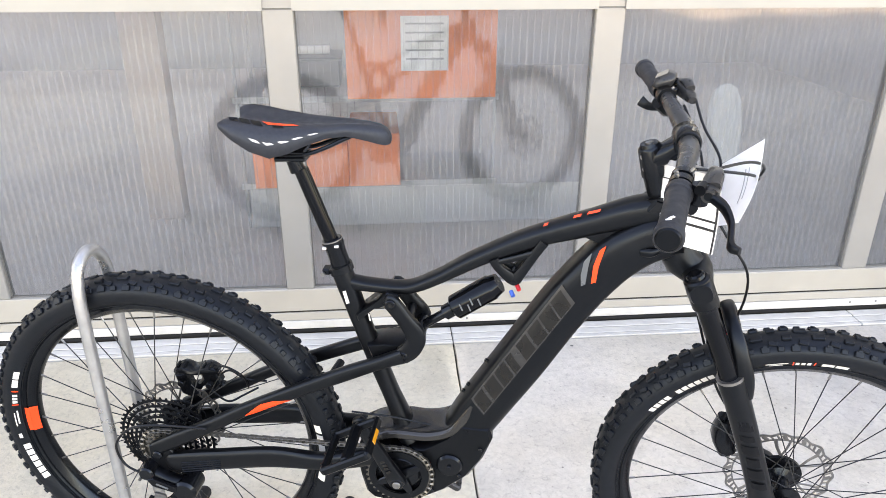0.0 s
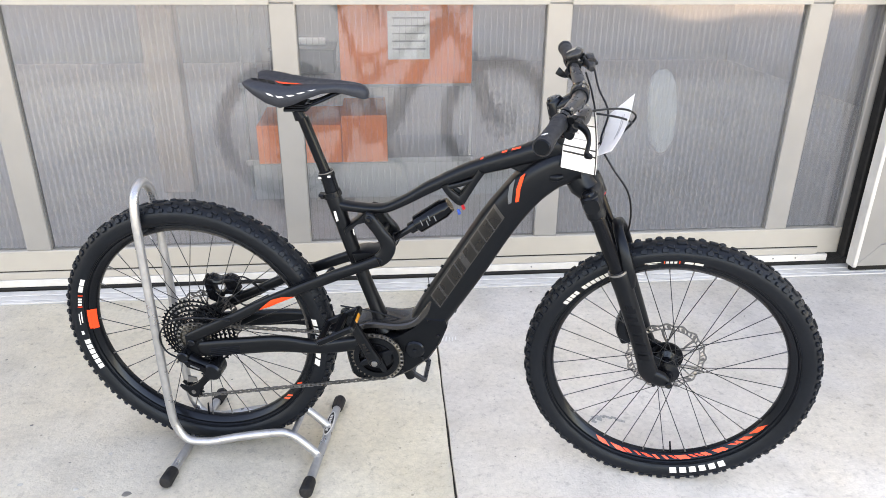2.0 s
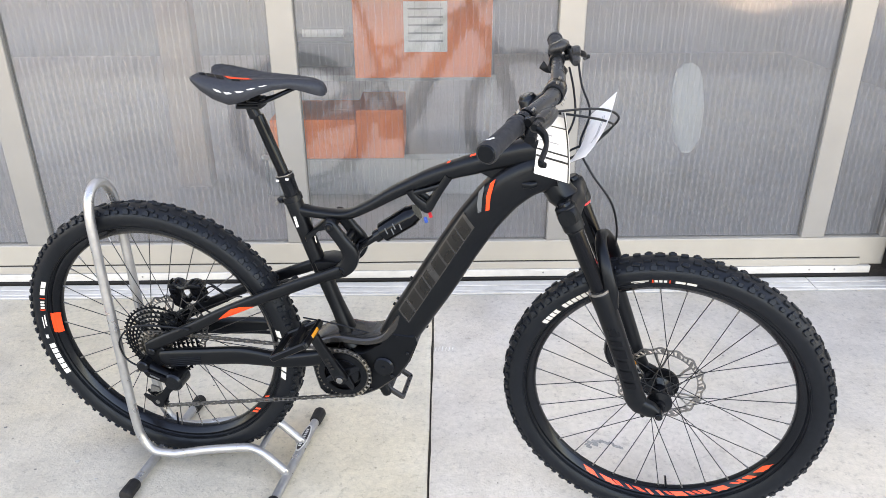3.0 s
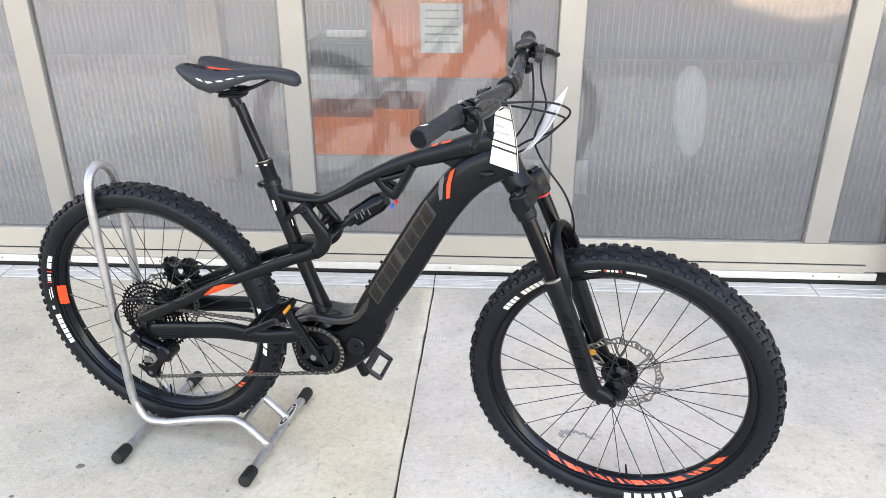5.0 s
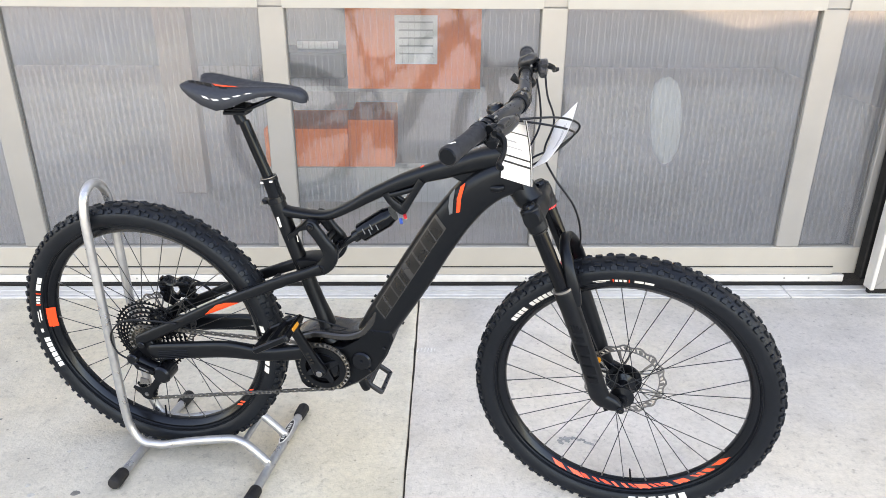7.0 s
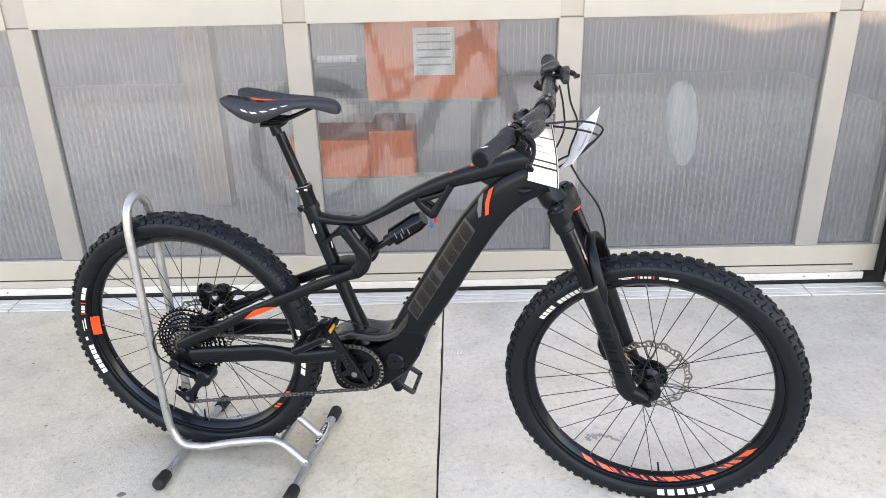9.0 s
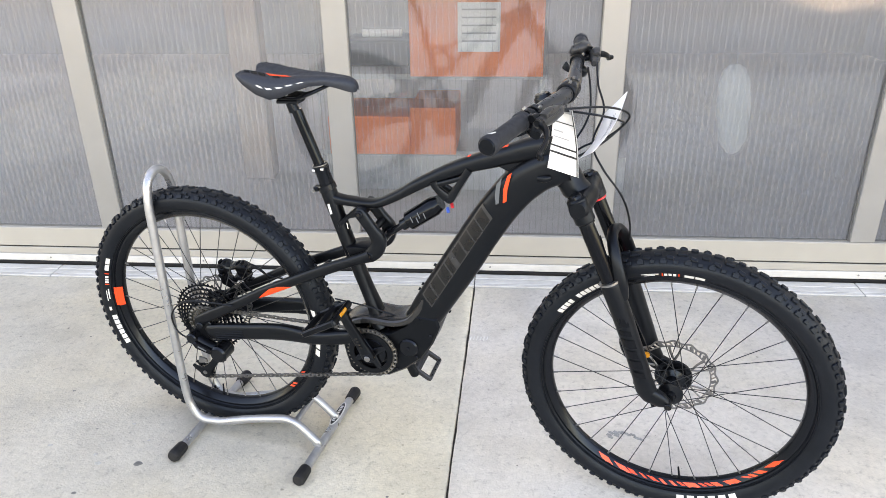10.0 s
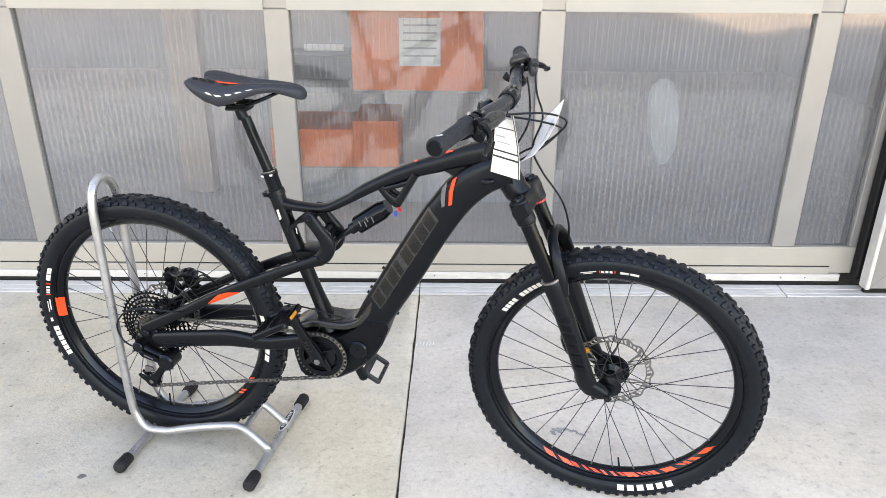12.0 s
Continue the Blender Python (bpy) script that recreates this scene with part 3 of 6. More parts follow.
# ---- bicycle stand ----
def cycle_stand(m):
    s = thing("bicycle_stand", m, "galvanised tube bicycle stand with black rubber feet", "bicycle stand")
    r = 0.0115
    hoop = [(0.310, -0.062, 0.040), (0.262, -0.062, 0.086), (0.238, -0.062, 0.100), (0.205, -0.062, 0.102), (0.10, -0.062, 0.080), (0.02, -0.062, 0.058), (-0.01, -0.062, 0.054), (-0.055, -0.062, 0.058), (-0.083, -0.061, 0.095),
            (-0.094, -0.060, 0.16), (-0.099, -0.058, 0.40), (-0.103, -0.055, 0.65), (-0.104, -0.05, 0.737), (-0.105, -0.032, 0.777), (-0.105, 0, 0.792)]
    hoop = hoop + [(x, -y, z) for x, y, z in hoop[-2::-1]]
    part("hoop", Geo().sweep(hoop, r, 14, steps=5, side=(0.2, 0.3, 0.9)), GALV, s)
    for x, name in ((-0.068, "rear_crossbar"), (0.313, "front_crossbar")):
        part(name, Geo().rod((x, -0.158, 0.0195), (x, 0.183, 0.0195), 0.0125, 14), GALV, s)
        for q in (-1, 1):
            # ribbed along its length
            prof = [(0.014, 0.0150), (0.018, 0.0170), (0.05, 0.0180), (0.060, 0.0180), (0.066, 0.0150), (0.068, 0.008)]
            n = 40
            verts = [(x + a * (1 - (0.06 if k % 4 < 2 and 0.014 < d < 0.055 else 0)) * math.cos(math.tau * k / n), 0.011 + q * (0.144 + d), 0.0192 + a * (1 - (0.06 if k % 4 < 2 and 0.014 < d < 0.055 else 0)) * math.sin(math.tau * k / n)) for d, a in prof for k in range(n)]
            faces = [(r_ * n + k, r_ * n + (k + 1) % n, (r_ + 1) * n + (k + 1) % n, (r_ + 1) * n + k) for r_ in range(len(prof) - 1) for k in range(n)] + [tuple(range(n)), tuple(range((len(prof) - 1) * n, len(prof) * n))]
            g = Geo().add(verts, faces)
            part("rubber_foot", g, FOOT, s, "black ribbed rubber foot")
    part("brace", Geo().rod((0.246, -0.055, 0.094), (0.246, 0.055, 0.094), 0.0085, 10), GALV, s)
    for q in (-1, 1):
        part("weld", Geo().disc((0.309, 0.038), 0.0145, q * 0.062 - 0.007, q * 0.062 + 0.007, 10, 0.003), GALV, s)
    def oval(a, b, z):
        n = 28
        ring = [(0.3125 + b * math.cos(math.tau * k / n), 0.078 + a * math.sin(math.tau * k / n)) for k in range(n)]
        drop = lambda x: z - 18 * (x - 0.3125) ** 2
        return Geo().add([(x, y, drop(x) - 0.0008) for x, y in ring] + [(x, y, drop(x)) for x, y in ring] + [(0.3125, 0.078, z)], [(k, (k + 1) % n, n + (k + 1) % n, n + k) for k in range(n)] + [(n + k, n + (k + 1) % n, 2 * n) for k in range(n)])

    plate = part("badge", oval(0.056, 0.0125, 0.0364), WHITE, s, "white-rimmed black oval badge with pale marks")
    part("badge_field", oval(0.051, 0.0092, 0.0369), INK, plate)
    for k in range(10):
        part("badge_bar", Geo().box((0.3125, 0.0435 + 0.0077 * k, 0.0372), (0.0075, 0.0042, 0.0008)), WHITE, plate)
    return s


REAR = Vector((-0.401, 1.293, 0))
BIKE_YAW = -11.73
BIKE = pose(REAR.x, REAR.y, 0, 0, 0, BIKE_YAW) @ pose(0, 0.022, 0, 2.3, 0, 0)  # leaning a little out of the stand
# fork, front wheel and bar are turned to the right about the head tube
HEAD = Matrix.Translation((0.95, 0, 0.855))
STEER = HEAD @ Matrix.Rotation(radians(-5.6), 4, Vector((-0.407, 0, 0.914))) @ HEAD.inverted()
cycle_stand(pose(REAR.x - 0.002, REAR.y, 0, 0, 0, -10.6))

# ---- the electric mountain bike: x forward, y to its left, z up; rear axle over the origin ----
bike = thing("electric_mountain_bike", BIKE, "matt black electric mountain bike with orange accents and knobbly tyres", "bicycle")
ZR, XF, ZF = 0.384, 1.228, 0.3605
SIDE_R = [(0.291, 0.0135), (0.296, 0.020), (0.303, 0.0265), (0.312, 0.0310), (0.322, 0.0335), (0.332, 0.0335), (0.340, 0.0312), (0.347, 0.0255), (0.352, 0.0180), (0.355, 0.0100), (0.356, 0)]


def out(r):
    """Large wheels with a low tyre: carries the section's radii outwards."""
    return 0.2855 + 0.866 * (r - 0.2705)


def wall_y(r):
    """Half width of the tyre's outside at radius r."""
    for (a, ya), (b, yb) in zip(SIDE_R, SIDE_R[1:]):
        if a <= r <= b:
            return ya + (yb - ya) * (r - a) / (b - a)
    return 0


def patch(geo, r0, r1, a0, a1, slant=0.0, lift=0.0009, y=None, rows=0):
    """A thin decal on the right side of a tyre, or of a rim where y is given; degrees."""
    rows = rows or max(3, int(abs(r1 - r0) / 0.003) + 2)
    cols = max(2, int(abs(a1 - a0) / 1.5) + 2)
    verts, faces = [], []
    for i in range(rows):
        r = r0 + (r1 - r0) * i / (rows - 1)
        for j in range(cols):
            a = radians(a0 + (a1 - a0) * j / (cols - 1) + slant * i / (rows - 1))
            verts.append((out(r) * math.cos(a), -((wall_y(r) if y is None else y[0] + (y[1] - y[0]) * i / (rows - 1)) + lift), out(r) * math.sin(a)))
    for i in range(rows - 1):
        for j in range(cols - 1):
            faces.append((i * cols + j, i * cols + j + 1, (i + 1) * cols + j + 1, (i + 1) * cols + j))
    return geo.add(verts, faces)


def letters(put, r0, r1, a0, a1, count, gap=0.28, breaks=()):
    """Plain blocks in place of sidewall lettering, from a0 to a1 degrees."""
    step = (a1 - a0) / count
    for k in range(count):
        if k not in breaks:
            put(r0, r1, a0 + step * k, a0 + step * (k + 1 - gap))


SPOKE_MESH, NIPPLE = {}, {}


def wheel(name, x, z, label, phase, rotor_r, marks, rim_marks, hub_r, scale=1.0):
    """Rim with tyre, tread, spokes, hub and brake disc."""
    at = (STEER if x > 1 else pose(0, 0, 0)) @ pose(x, 0, z) @ Matrix.Scale(scale, 4)
    rim = part(name, Geo().turn([(out(r_), y_) for r_, y_ in ((0.2705, -0.005), (0.2705, 0.005), (0.2745, 0.0105), (0.2865, 0.0182), (0.2925, 0.0175), (0.2925, 0.0145), (0.284, 0.012), (0.284, -0.012), (0.2925, -0.0145), (0.2925, -0.0175), (0.2865, -0.0182), (0.2745, -0.0105))], 96), ANOD, bike, label, at=at)
    prof = [(r, -y) for r, y in SIDE_R] + [(r, y) for r, y in SIDE_R[-2::-1]]
    inner = [(r - 0.003 if r > 0.3 else r, y * 0.86) for r, y in prof[::-1]]
    part("tyre", Geo().turn([(out(r_), y_) for r_, y_ in prof + inner], 180), TYRE, rim, "black rubber mountain bike tyre")
    bead = Geo()
    for r, y in ((0.2975, 0.0222), (0.3005, 0.0250)):
        r = out(r)
        bead.turn([(r - 0.0008, -y - 0.0012), (r + 0.0008, -y - 0.0012), (r + 0.0012, -y + 0.002), (r - 0.0012, -y + 0.002)], 96)
    part("bead_line", bead, TYRE, rim)
    # tread: centre pairs, intermediate and shoulder knobs
    tread = Geo()
    rng = random.Random(phase)
    rows_ = ((46, 0.3552, 0.0085, 4, 0.0210, 0.0120, 0.0070), (46, 0.3512, 0.0205, 34, 0.0160, 0.0090, 0.0062), (90, 0.3450, 0.0296, 58, 0.0146, 0.0108, 0.0066))
    for row, (count, r, y, lean, sx, sy, sz) in enumerate(rows_):
        for k in range(count):
            for s in (-1, 1):
                a = 360 / count * (k + (0.5 if s > 0 else 0) + (0.5 if row == 1 else 0)) + phase + rng.uniform(-0.2, 0.2)
                short = row != 1 and k % 2 == 0
                m = pose(0, 0, 0, 0, -a, 0) @ pose(out(r), s * (y + (0.003 if row == 0 and short else 0)), 0, s * (14 if row == 1 else 0), 0, s * lean)
                tread.box((0, 0, 0), (sz, sy * (0.85 if short else 1.0), sx * (0.75 if short else 1.0)), 0.0014, m)
                if row == 2 and not short:
                    # every other shoulder knob carries a step on its inner side
                    tread.box((0.0015, -s * 0.0058, 0), (sz - 0.003, 0.0045, sx * 0.55), 0.0010, m)
    part("tread", tread, TYRE, rim, "blocky black tread knobs")["kind"] = "stuff"
    marks(lambda *a: part("sidewall_print", patch(Geo(), *a), WHITE, rim), rim)
    rim_marks(lambda *a: part("rim_decal", patch(Geo(), *a), ORANGE, rim))
    # spokes: sixteen to each flange, crossed
    for k in range(32):
        s = -1 if k % 2 else 1
        a = radians(360 / 32 * k + phase)
        lead = radians(78 if (k // 2) % 2 else -78)
        rim_p = Vector((0.2865 * math.cos(a), s * 0.003, 0.2865 * math.sin(a)))
        hub_p = Vector((hub_r * math.cos(a + lead), s * 0.027, hub_r * math.sin(a + lead)))
        d = rim_p - hub_p
        key = round(d.length, 3)
        if key not in SPOKE_MESH:
            SPOKE_MESH[key] = Geo().rod((0, 0, 0), (0, 0, d.length), 0.0011, 6).mesh("spoke", SPOKE)
            NIPPLE.setdefault(0, Geo().rod((0, 0, -0.013), (0, 0, 0), 0.0021, 6).mesh("nipple", STEEL))
        part("spoke", SPOKE_MESH[key], SPOKE, rim, at=Matrix.Translation(hub_p) @ d.to_track_quat("Z", "Y").to_matrix().to_4x4())
        part("nipple", NIPPLE[0], STEEL, rim, at=Matrix.Translation(rim_p) @ d.to_track_quat("Z", "Y").to_matrix().to_4x4())
    hub = Geo().turn([(0.008, -0.05), (0.013, -0.05), (0.014, -0.036), (hub_r + 0.003, -0.031), (hub_r + 0.003, -0.025), (0.016, -0.018), (0.016, 0.018), (hub_r + 0.003, 0.025), (hub_r + 0.003, 0.031), (0.016, 0.036), (0.016, 0.05), (0.008, 0.05)], 28)
    part("hub", hub, ANOD, rim)
    # disc with wavy rim and curved arms on the left side
    disc, n = Geo(), 128
    verts, faces = [], []
    for y in (0.0405, 0.0425):
        for i in range(n):
            a = math.tau * i / n
            wave = 0.0028 * math.sin(16 * a)
            for r in (rotor_r + wave, rotor_r - 0.0045 + wave):
                verts.append((r * math.cos(a), y, r * math.sin(a)))
    for i in range(n):
        j = (i + 1) % n
        o, p = 2 * i, 2 * j
        q = 2 * n
        faces += [(o, p, p + 1, o + 1), (q + o, q + o + 1, q + p + 1, q + p), (o, q + o, q + p, p), (o + 1, p + 1, q + p + 1, q + o + 1)]
    disc.add(verts, faces)
    # inner ring and slanting webs leave the brake track pierced
    disc.turn([(rotor_r - 0.0165, 0.0405), (rotor_r - 0.0135, 0.0405), (rotor_r - 0.0135, 0.0425), (rotor_r - 0.0165, 0.0425)], 96)
    for k in range(48):
        a = math.tau * k / 48
        w = 0.0022 if k % 3 else 0.0042
        disc.sweep([((rotor_r - 0.0145) * math.cos(a), 0.0415, (rotor_r - 0.0145) * math.sin(a)), ((rotor_r - 0.003) * math.cos(a + 0.07), 0.0415, (rotor_r - 0.003) * math.sin(a + 0.07))], [(w, 0.0009)] * 2, 4, 3)
    for k in range(6):
        a = math.tau * k / 6 + 0.3
        pts = [(r * math.cos(a + b), 0.0415, r * math.sin(a + b)) for r, b in ((0.022, 0), (0.045, 0.28), (0.065, 0.42), (rotor_r - 0.013, 0.45))]
        disc.sweep(pts, [(0.0042, 0.001), (0.003, 0.001), (0.003, 0.001), (0.0042, 0.001)], 6, 3, steps=4)
        pts = [(r * math.cos(a + b), 0.0415, r * math.sin(a + b)) for r, b in ((0.045, 0.28), (0.062, 0.16), (rotor_r - 0.013, 0.12))]
        disc.sweep(pts, [(0.0025, 0.001)] * 3, 6, 3, steps=4)
    part("brake_disc", disc, STEEL, rim, "ventilated steel brake disc")
    part("disc_carrier", Geo().turn([(0.016, 0.037), (0.044, 0.037), (0.044, 0.044), (0.034, 0.047), (0.016, 0.047)], 32), ANOD, rim)
    a = radians(-80 if x > 1 else -95)
    part("valve", Geo().rod((0.287 * math.cos(a), 0, 0.287 * math.sin(a)), (0.251 * math.cos(a), 0, 0.251 * math.sin(a)), 0.003, 8, 0.0022), PLASTIC, rim)
    return rim


def front_marks(put, rim):
    letters(put, 0.302, 0.317, 147, 122, 11, 0.22, (4,))
    letters(put, 0.306, 0.323, -81, -54, 6, 0.32)
    put(0.309, 0.3125, 107, 100.5)
    put(0.304, 0.307, 106, 102)
    letters(put, 0.304, 0.313, 98.5, 93.5, 3, 0.3)
    letters(put, 0.304, 0.313, 91, 83, 2, 0.12)
    for a, b in ((99.3, 98.9), (93.2, 92.8)):
        part("sidewall_mark", patch(Geo(), 0.3025, 0.3145, a, b), ORANGE, rim)


def rear_marks(put, rim):
    letters(put, 0.303, 0.317, 204, 187, 6, 0.18)
    put(0.310, 0.317, 184.5, 182.5)
    put(0.306, 0.309, 178, 172)
    put(0.312, 0.3145, 179, 173)
    letters(put, 0.305, 0.314, 168.5, 164, 3, 0.3)
    letters(put, 0.305, 0.316, 161, 153, 2, 0.12)
    letters(put, 0.303, 0.320, 12, -14, 6, 0.22)
    for a, b in ((169.5, 169), (163.2, 162.7)):
        part("sidewall_mark", patch(Geo(), 0.3035, 0.3155, a, b), ORANGE, rim)


def front_rim_marks(put):
    rng = random.Random(5)
    a = -122.0
    while a < -36:
        w = rng.choice((1.8, 3.2, 6.0))
        put(0.2750, 0.2862 if rng.random() < 0.75 else 0.2815, a, a + w, rng.choice((3.0, 4.0, 5.0)), 0.0008, (0.0108, 0.0172))
        a += w + rng.choice((1.2, 1.8, 3.0))


def rear_rim_marks(put):
    put(0.2710, 0.2855, 171.0, 182.5, 0, 0.0012, (0.0090, 0.0182), 2)
    put(0.2855, 0.2950, 171.3, 182.2, 0, 0.0015, (0.0182, 0.0200), 2)
    for a, w in ((-45, 1.6), (-42.4, 1.4), (-34.5, 2.0), (-32.0, 1.2)):
        put(0.2750, 0.2860, a, a + w, 3.0, 0.0008, (0.0108, 0.0182))


wheel("front_wheel", XF, ZF, "black alloy front wheel with orange decals", 6.5, 0.100, front_marks, front_rim_marks, 0.026)
wheel("rear_wheel", -0.002, ZR - 0.002, "black alloy rear wheel with an orange sticker", 9.0, 0.090, rear_marks, rear_rim_marks, 0.026, 1.023)

# -- main frame
down = [(0.962, 0, 0.893), (0.915, 0, 0.880), (0.866, 0, 0.847), (0.823, 0, 0.798), (0.775, 0, 0.727), (0.711, 0, 0.617), (0.646, 0, 0.510), (0.610, 0, 0.449)]
down_tube = Geo().sweep(down, [(0.036, 0.034), (0.040, 0.036), (0.0425, 0.037), (0.043, 0.037), (0.0445, 0.036), (0.0460, 0.036), (0.0450, 0.037), (0.042, 0.039)], 28, 3.6, steps=6)
top = [(0.392, 0, 0.764), (0.44, 0, 0.759), (0.505, 0, 0.759), (0.56, 0, 0.783), (0.63, 0, 0.825), (0.72, 0, 0.868), (0.81, 0, 0.899), (0.89, 0, 0.924), (0.945, 0, 0.932)]
part("down_tube", down_tube, PAINT, bike, "satin black hydroformed down tube")
top_tube = Geo().sweep(top, [(0.014, 0.016), (0.011, 0.016), (0.0105, 0.017), (0.0115, 0.018), (0.014, 0.019), (0.0175, 0.020), (0.021, 0.022), (0.026, 0.025), (0.030, 0.028)], 20, 3.0, steps=6)
seat = [(0.381, 0, 0.797), (0.391, 0, 0.765), (0.41, 0, 0.70), (0.436, 0, 0.615), (0.464, 0, 0.53), (0.490, 0, 0.455), (0.50, 0, 0.42)]
part("top_tube", top_tube, PAINT, bike, "satin black bent top tube")
seat_tube = Geo().sweep(seat, [(0.0185, 0.0185), (0.019, 0.019), (0.018, 0.018), (0.0175, 0.018), (0.0165, 0.020), (0.018, 0.026), (0.022, 0.034)], 20, 2.4, steps=5)
part("seat_tube", seat_tube, PAINT, bike, "satin black seat tube")
part("head_tube", Geo().sweep([(0.963, 0, 0.856), (0.952, 0, 0.88), (0.926, 0, 0.942), (0.920, 0, 0.958)], [(0.031, 0.031), (0.029, 0.029), (0.027, 0.027), (0.026, 0.026)], 22, steps=4), PAINT, bike)
part("gusset", Geo().prism([(0.79, 0.888), (0.85, 0.898), (0.905, 0.915), (0.90, 0.87), (0.855, 0.845), (0.83, 0.868)], -0.017, 0.017, 0.004), PAINT, bike)

# -- drive unit
g = Geo()
hull = [(0.398, 0.392), (0.420, 0.412), (0.470, 0.418), (0.535, 0.420), (0.585, 0.452), (0.612, 0.482), (0.662, 0.478), (0.668, 0.455), (0.650, 0.405), (0.622, 0.358), (0.575, 0.315), (0.525, 0.285), (0.46, 0.274), (0.428, 0.280), (0.415, 0.294), (0.406, 0.335)]
g.prism(hull, -0.040, 0.040, 0.006)
part("motor_housing", g, PLASTIC, bike, "black plastic motor housing")
g = Geo().disc((0.49, 0.362), 0.060, -0.046, 0.046, 36, 0.004)
g.disc((0.585, 0.385), 0.026, -0.047, 0.047, 22, 0.004)
g.disc((0.49, 0.362), 0.040, -0.052, 0.052, 30, 0.005)
part("motor_cover", g, ANOD, bike)
part("upper_cover", Geo().sweep([(0.415, 0, 0.428), (0.445, 0, 0.442), (0.48, 0, 0.450), (0.54, 0, 0.448), (0.585, 0, 0.462), (0.612, 0, 0.495), (0.626, 0, 0.528)], [(0.010, 0.043), (0.012, 0.044), (0.012, 0.044), (0.012, 0.043), (0.012, 0.042), (0.012, 0.039), (0.006, 0.036)], 18, 4.0, steps=5), HOOD, bike, "glossy dark cover over the motor")
part("cable_port", Geo().sweep([(0.50, -0.012, 0.452), (0.54, -0.012, 0.447), (0.572, -0.010, 0.458)], [(0.006, 0.016), (0.009, 0.02), (0.005, 0.014)], 12, 3, steps=4), PLASTIC, bike)
bolt = Geo().disc((0, 0), 0.0045, -0.003, 0.001, 8, 0.001).mesh("bolt", ANOD)
for x, z in ((0.436, 0.306), (0.45, 0.292), (0.585, 0.385), (0.645, 0.43), (0.605, 0.36), (0.55, 0.315)):
    part("bolt", bolt, ANOD, bike, at=pose(x, -0.041 if x != 0.585 else -0.048, z))

# -- suspension link, shock and its yoke
for s in (-1, 1):
    g = Geo().sweep([(0.470, s * 0.034, 0.752), (0.481, s * 0.035, 0.743), (0.503, s * 0.036, 0.713), (0.523, s * 0.037, 0.680), (0.516, s * 0.038, 0.653), (0.499, s * 0.039, 0.637), (0.490, s * 0.039, 0.632)], [(0.009, 0.006), (0.0155, 0.008), (0.0150, 0.009), (0.0190, 0.009), (0.0185, 0.009), (0.0175, 0.008), (0.010, 0.007)], 14, 3.4, steps=4)
    link = part("rocker_link", g, PAINT, bike)
    for x, z in ((0.480, 0.745), (0.499, 0.638)):
        part("pivot_bolt", Geo().disc((x, z), 0.0095, s * 0.044 - 0.004, s * 0.044 + 0.004, 16, 0.0015), ANOD, link)
        # black disc painted for the shade inside the bolt's socket
        part("bolt_socket", Geo().disc((x, z), 0.004, s * 0.0484 - 0.0006, s * 0.0484 + 0.0006, 6), RUBBER_SEAL, link)
part("link_bridge", Geo().sweep([(0.507, -0.03, 0.70), (0.507, 0.03, 0.70)], 0.010, 12, side=(0, 0, 1)), PAINT, bike)
part("pivot_lug", Geo().prism([(0.412, 0.706), (0.445, 0.735), (0.470, 0.757), (0.490, 0.752), (0.488, 0.736), (0.445, 0.722), (0.415, 0.694)], -0.026, 0.026, 0.003), PAINT, bike)
part("lower_lug", Geo().prism([(0.43, 0.645), (0.46, 0.652), (0.507, 0.650), (0.512, 0.630), (0.485, 0.618), (0.44, 0.615)], -0.030, 0.030, 0.003), PAINT, bike)
A, B = Vector((0.528, 0, 0.677)), Vector((0.690, 0, 0.792))
way = (B - A).normalized()
shock = part("rear_shock", Geo().sweep([A + way * d for d in (0.075, 0.078, 0.155, 0.160, 0.172)], [(0.020, 0.020), (0.0235, 0.0235), (0.0235, 0.0235), (0.021, 0.021), (0.018, 0.018)], 24), GLOSSBLACK, bike, "glossy black rear shock absorber")
part("shaft", Geo().rod(A + way * 0.01, A + way * 0.08, 0.0085, 14), ANOD, shock)
part("shaft_collar", Geo().rod(A + way * 0.055, A + way * 0.076, 0.0145, 16), ANOD, shock)
part("eyelet", Geo().disc((A.x, A.z), 0.012, -0.028, 0.028, 16, 0.002), ANOD, shock)
part("top_eyelet", Geo().disc((B.x + 0.004, B.z + 0.002), 0.012, -0.020, 0.020, 16, 0.002), ANOD, shock)
part("rebound_knob", Geo().sweep([(0.700, -0.016, 0.782), (0.704, -0.025, 0.778)], 0.0040, 12), RED, shock, "red rebound knob")
part("mode_lever", Geo().sweep([(0.690, -0.016, 0.770), (0.694, -0.025, 0.765)], 0.0040, 12), BLUE, shock, "blue lockout lever")
n_out = Vector((0, -1, 0))
for k, (d, h) in enumerate(((0.098, 0.012), (0.120, 0.012))):
    p = A + way * d
    g = Geo()
    up = Vector((-way.z, 0, way.x))
    for e, f in ((0, 1), (0.012, -1)):
        c = p + way * (e - 0.006) + n_out * 0.0237 + up * (0.004 * f)
        g.add([c + way * 0.003 + up * h * 0.6, c + way * 0.006 + up * h * 0.6, c + way * 0.003 - up * h * 0.6, c - up * h * 0.6], [(0, 1, 2, 3)])
    part("shock_mark", g, SLATE, shock)
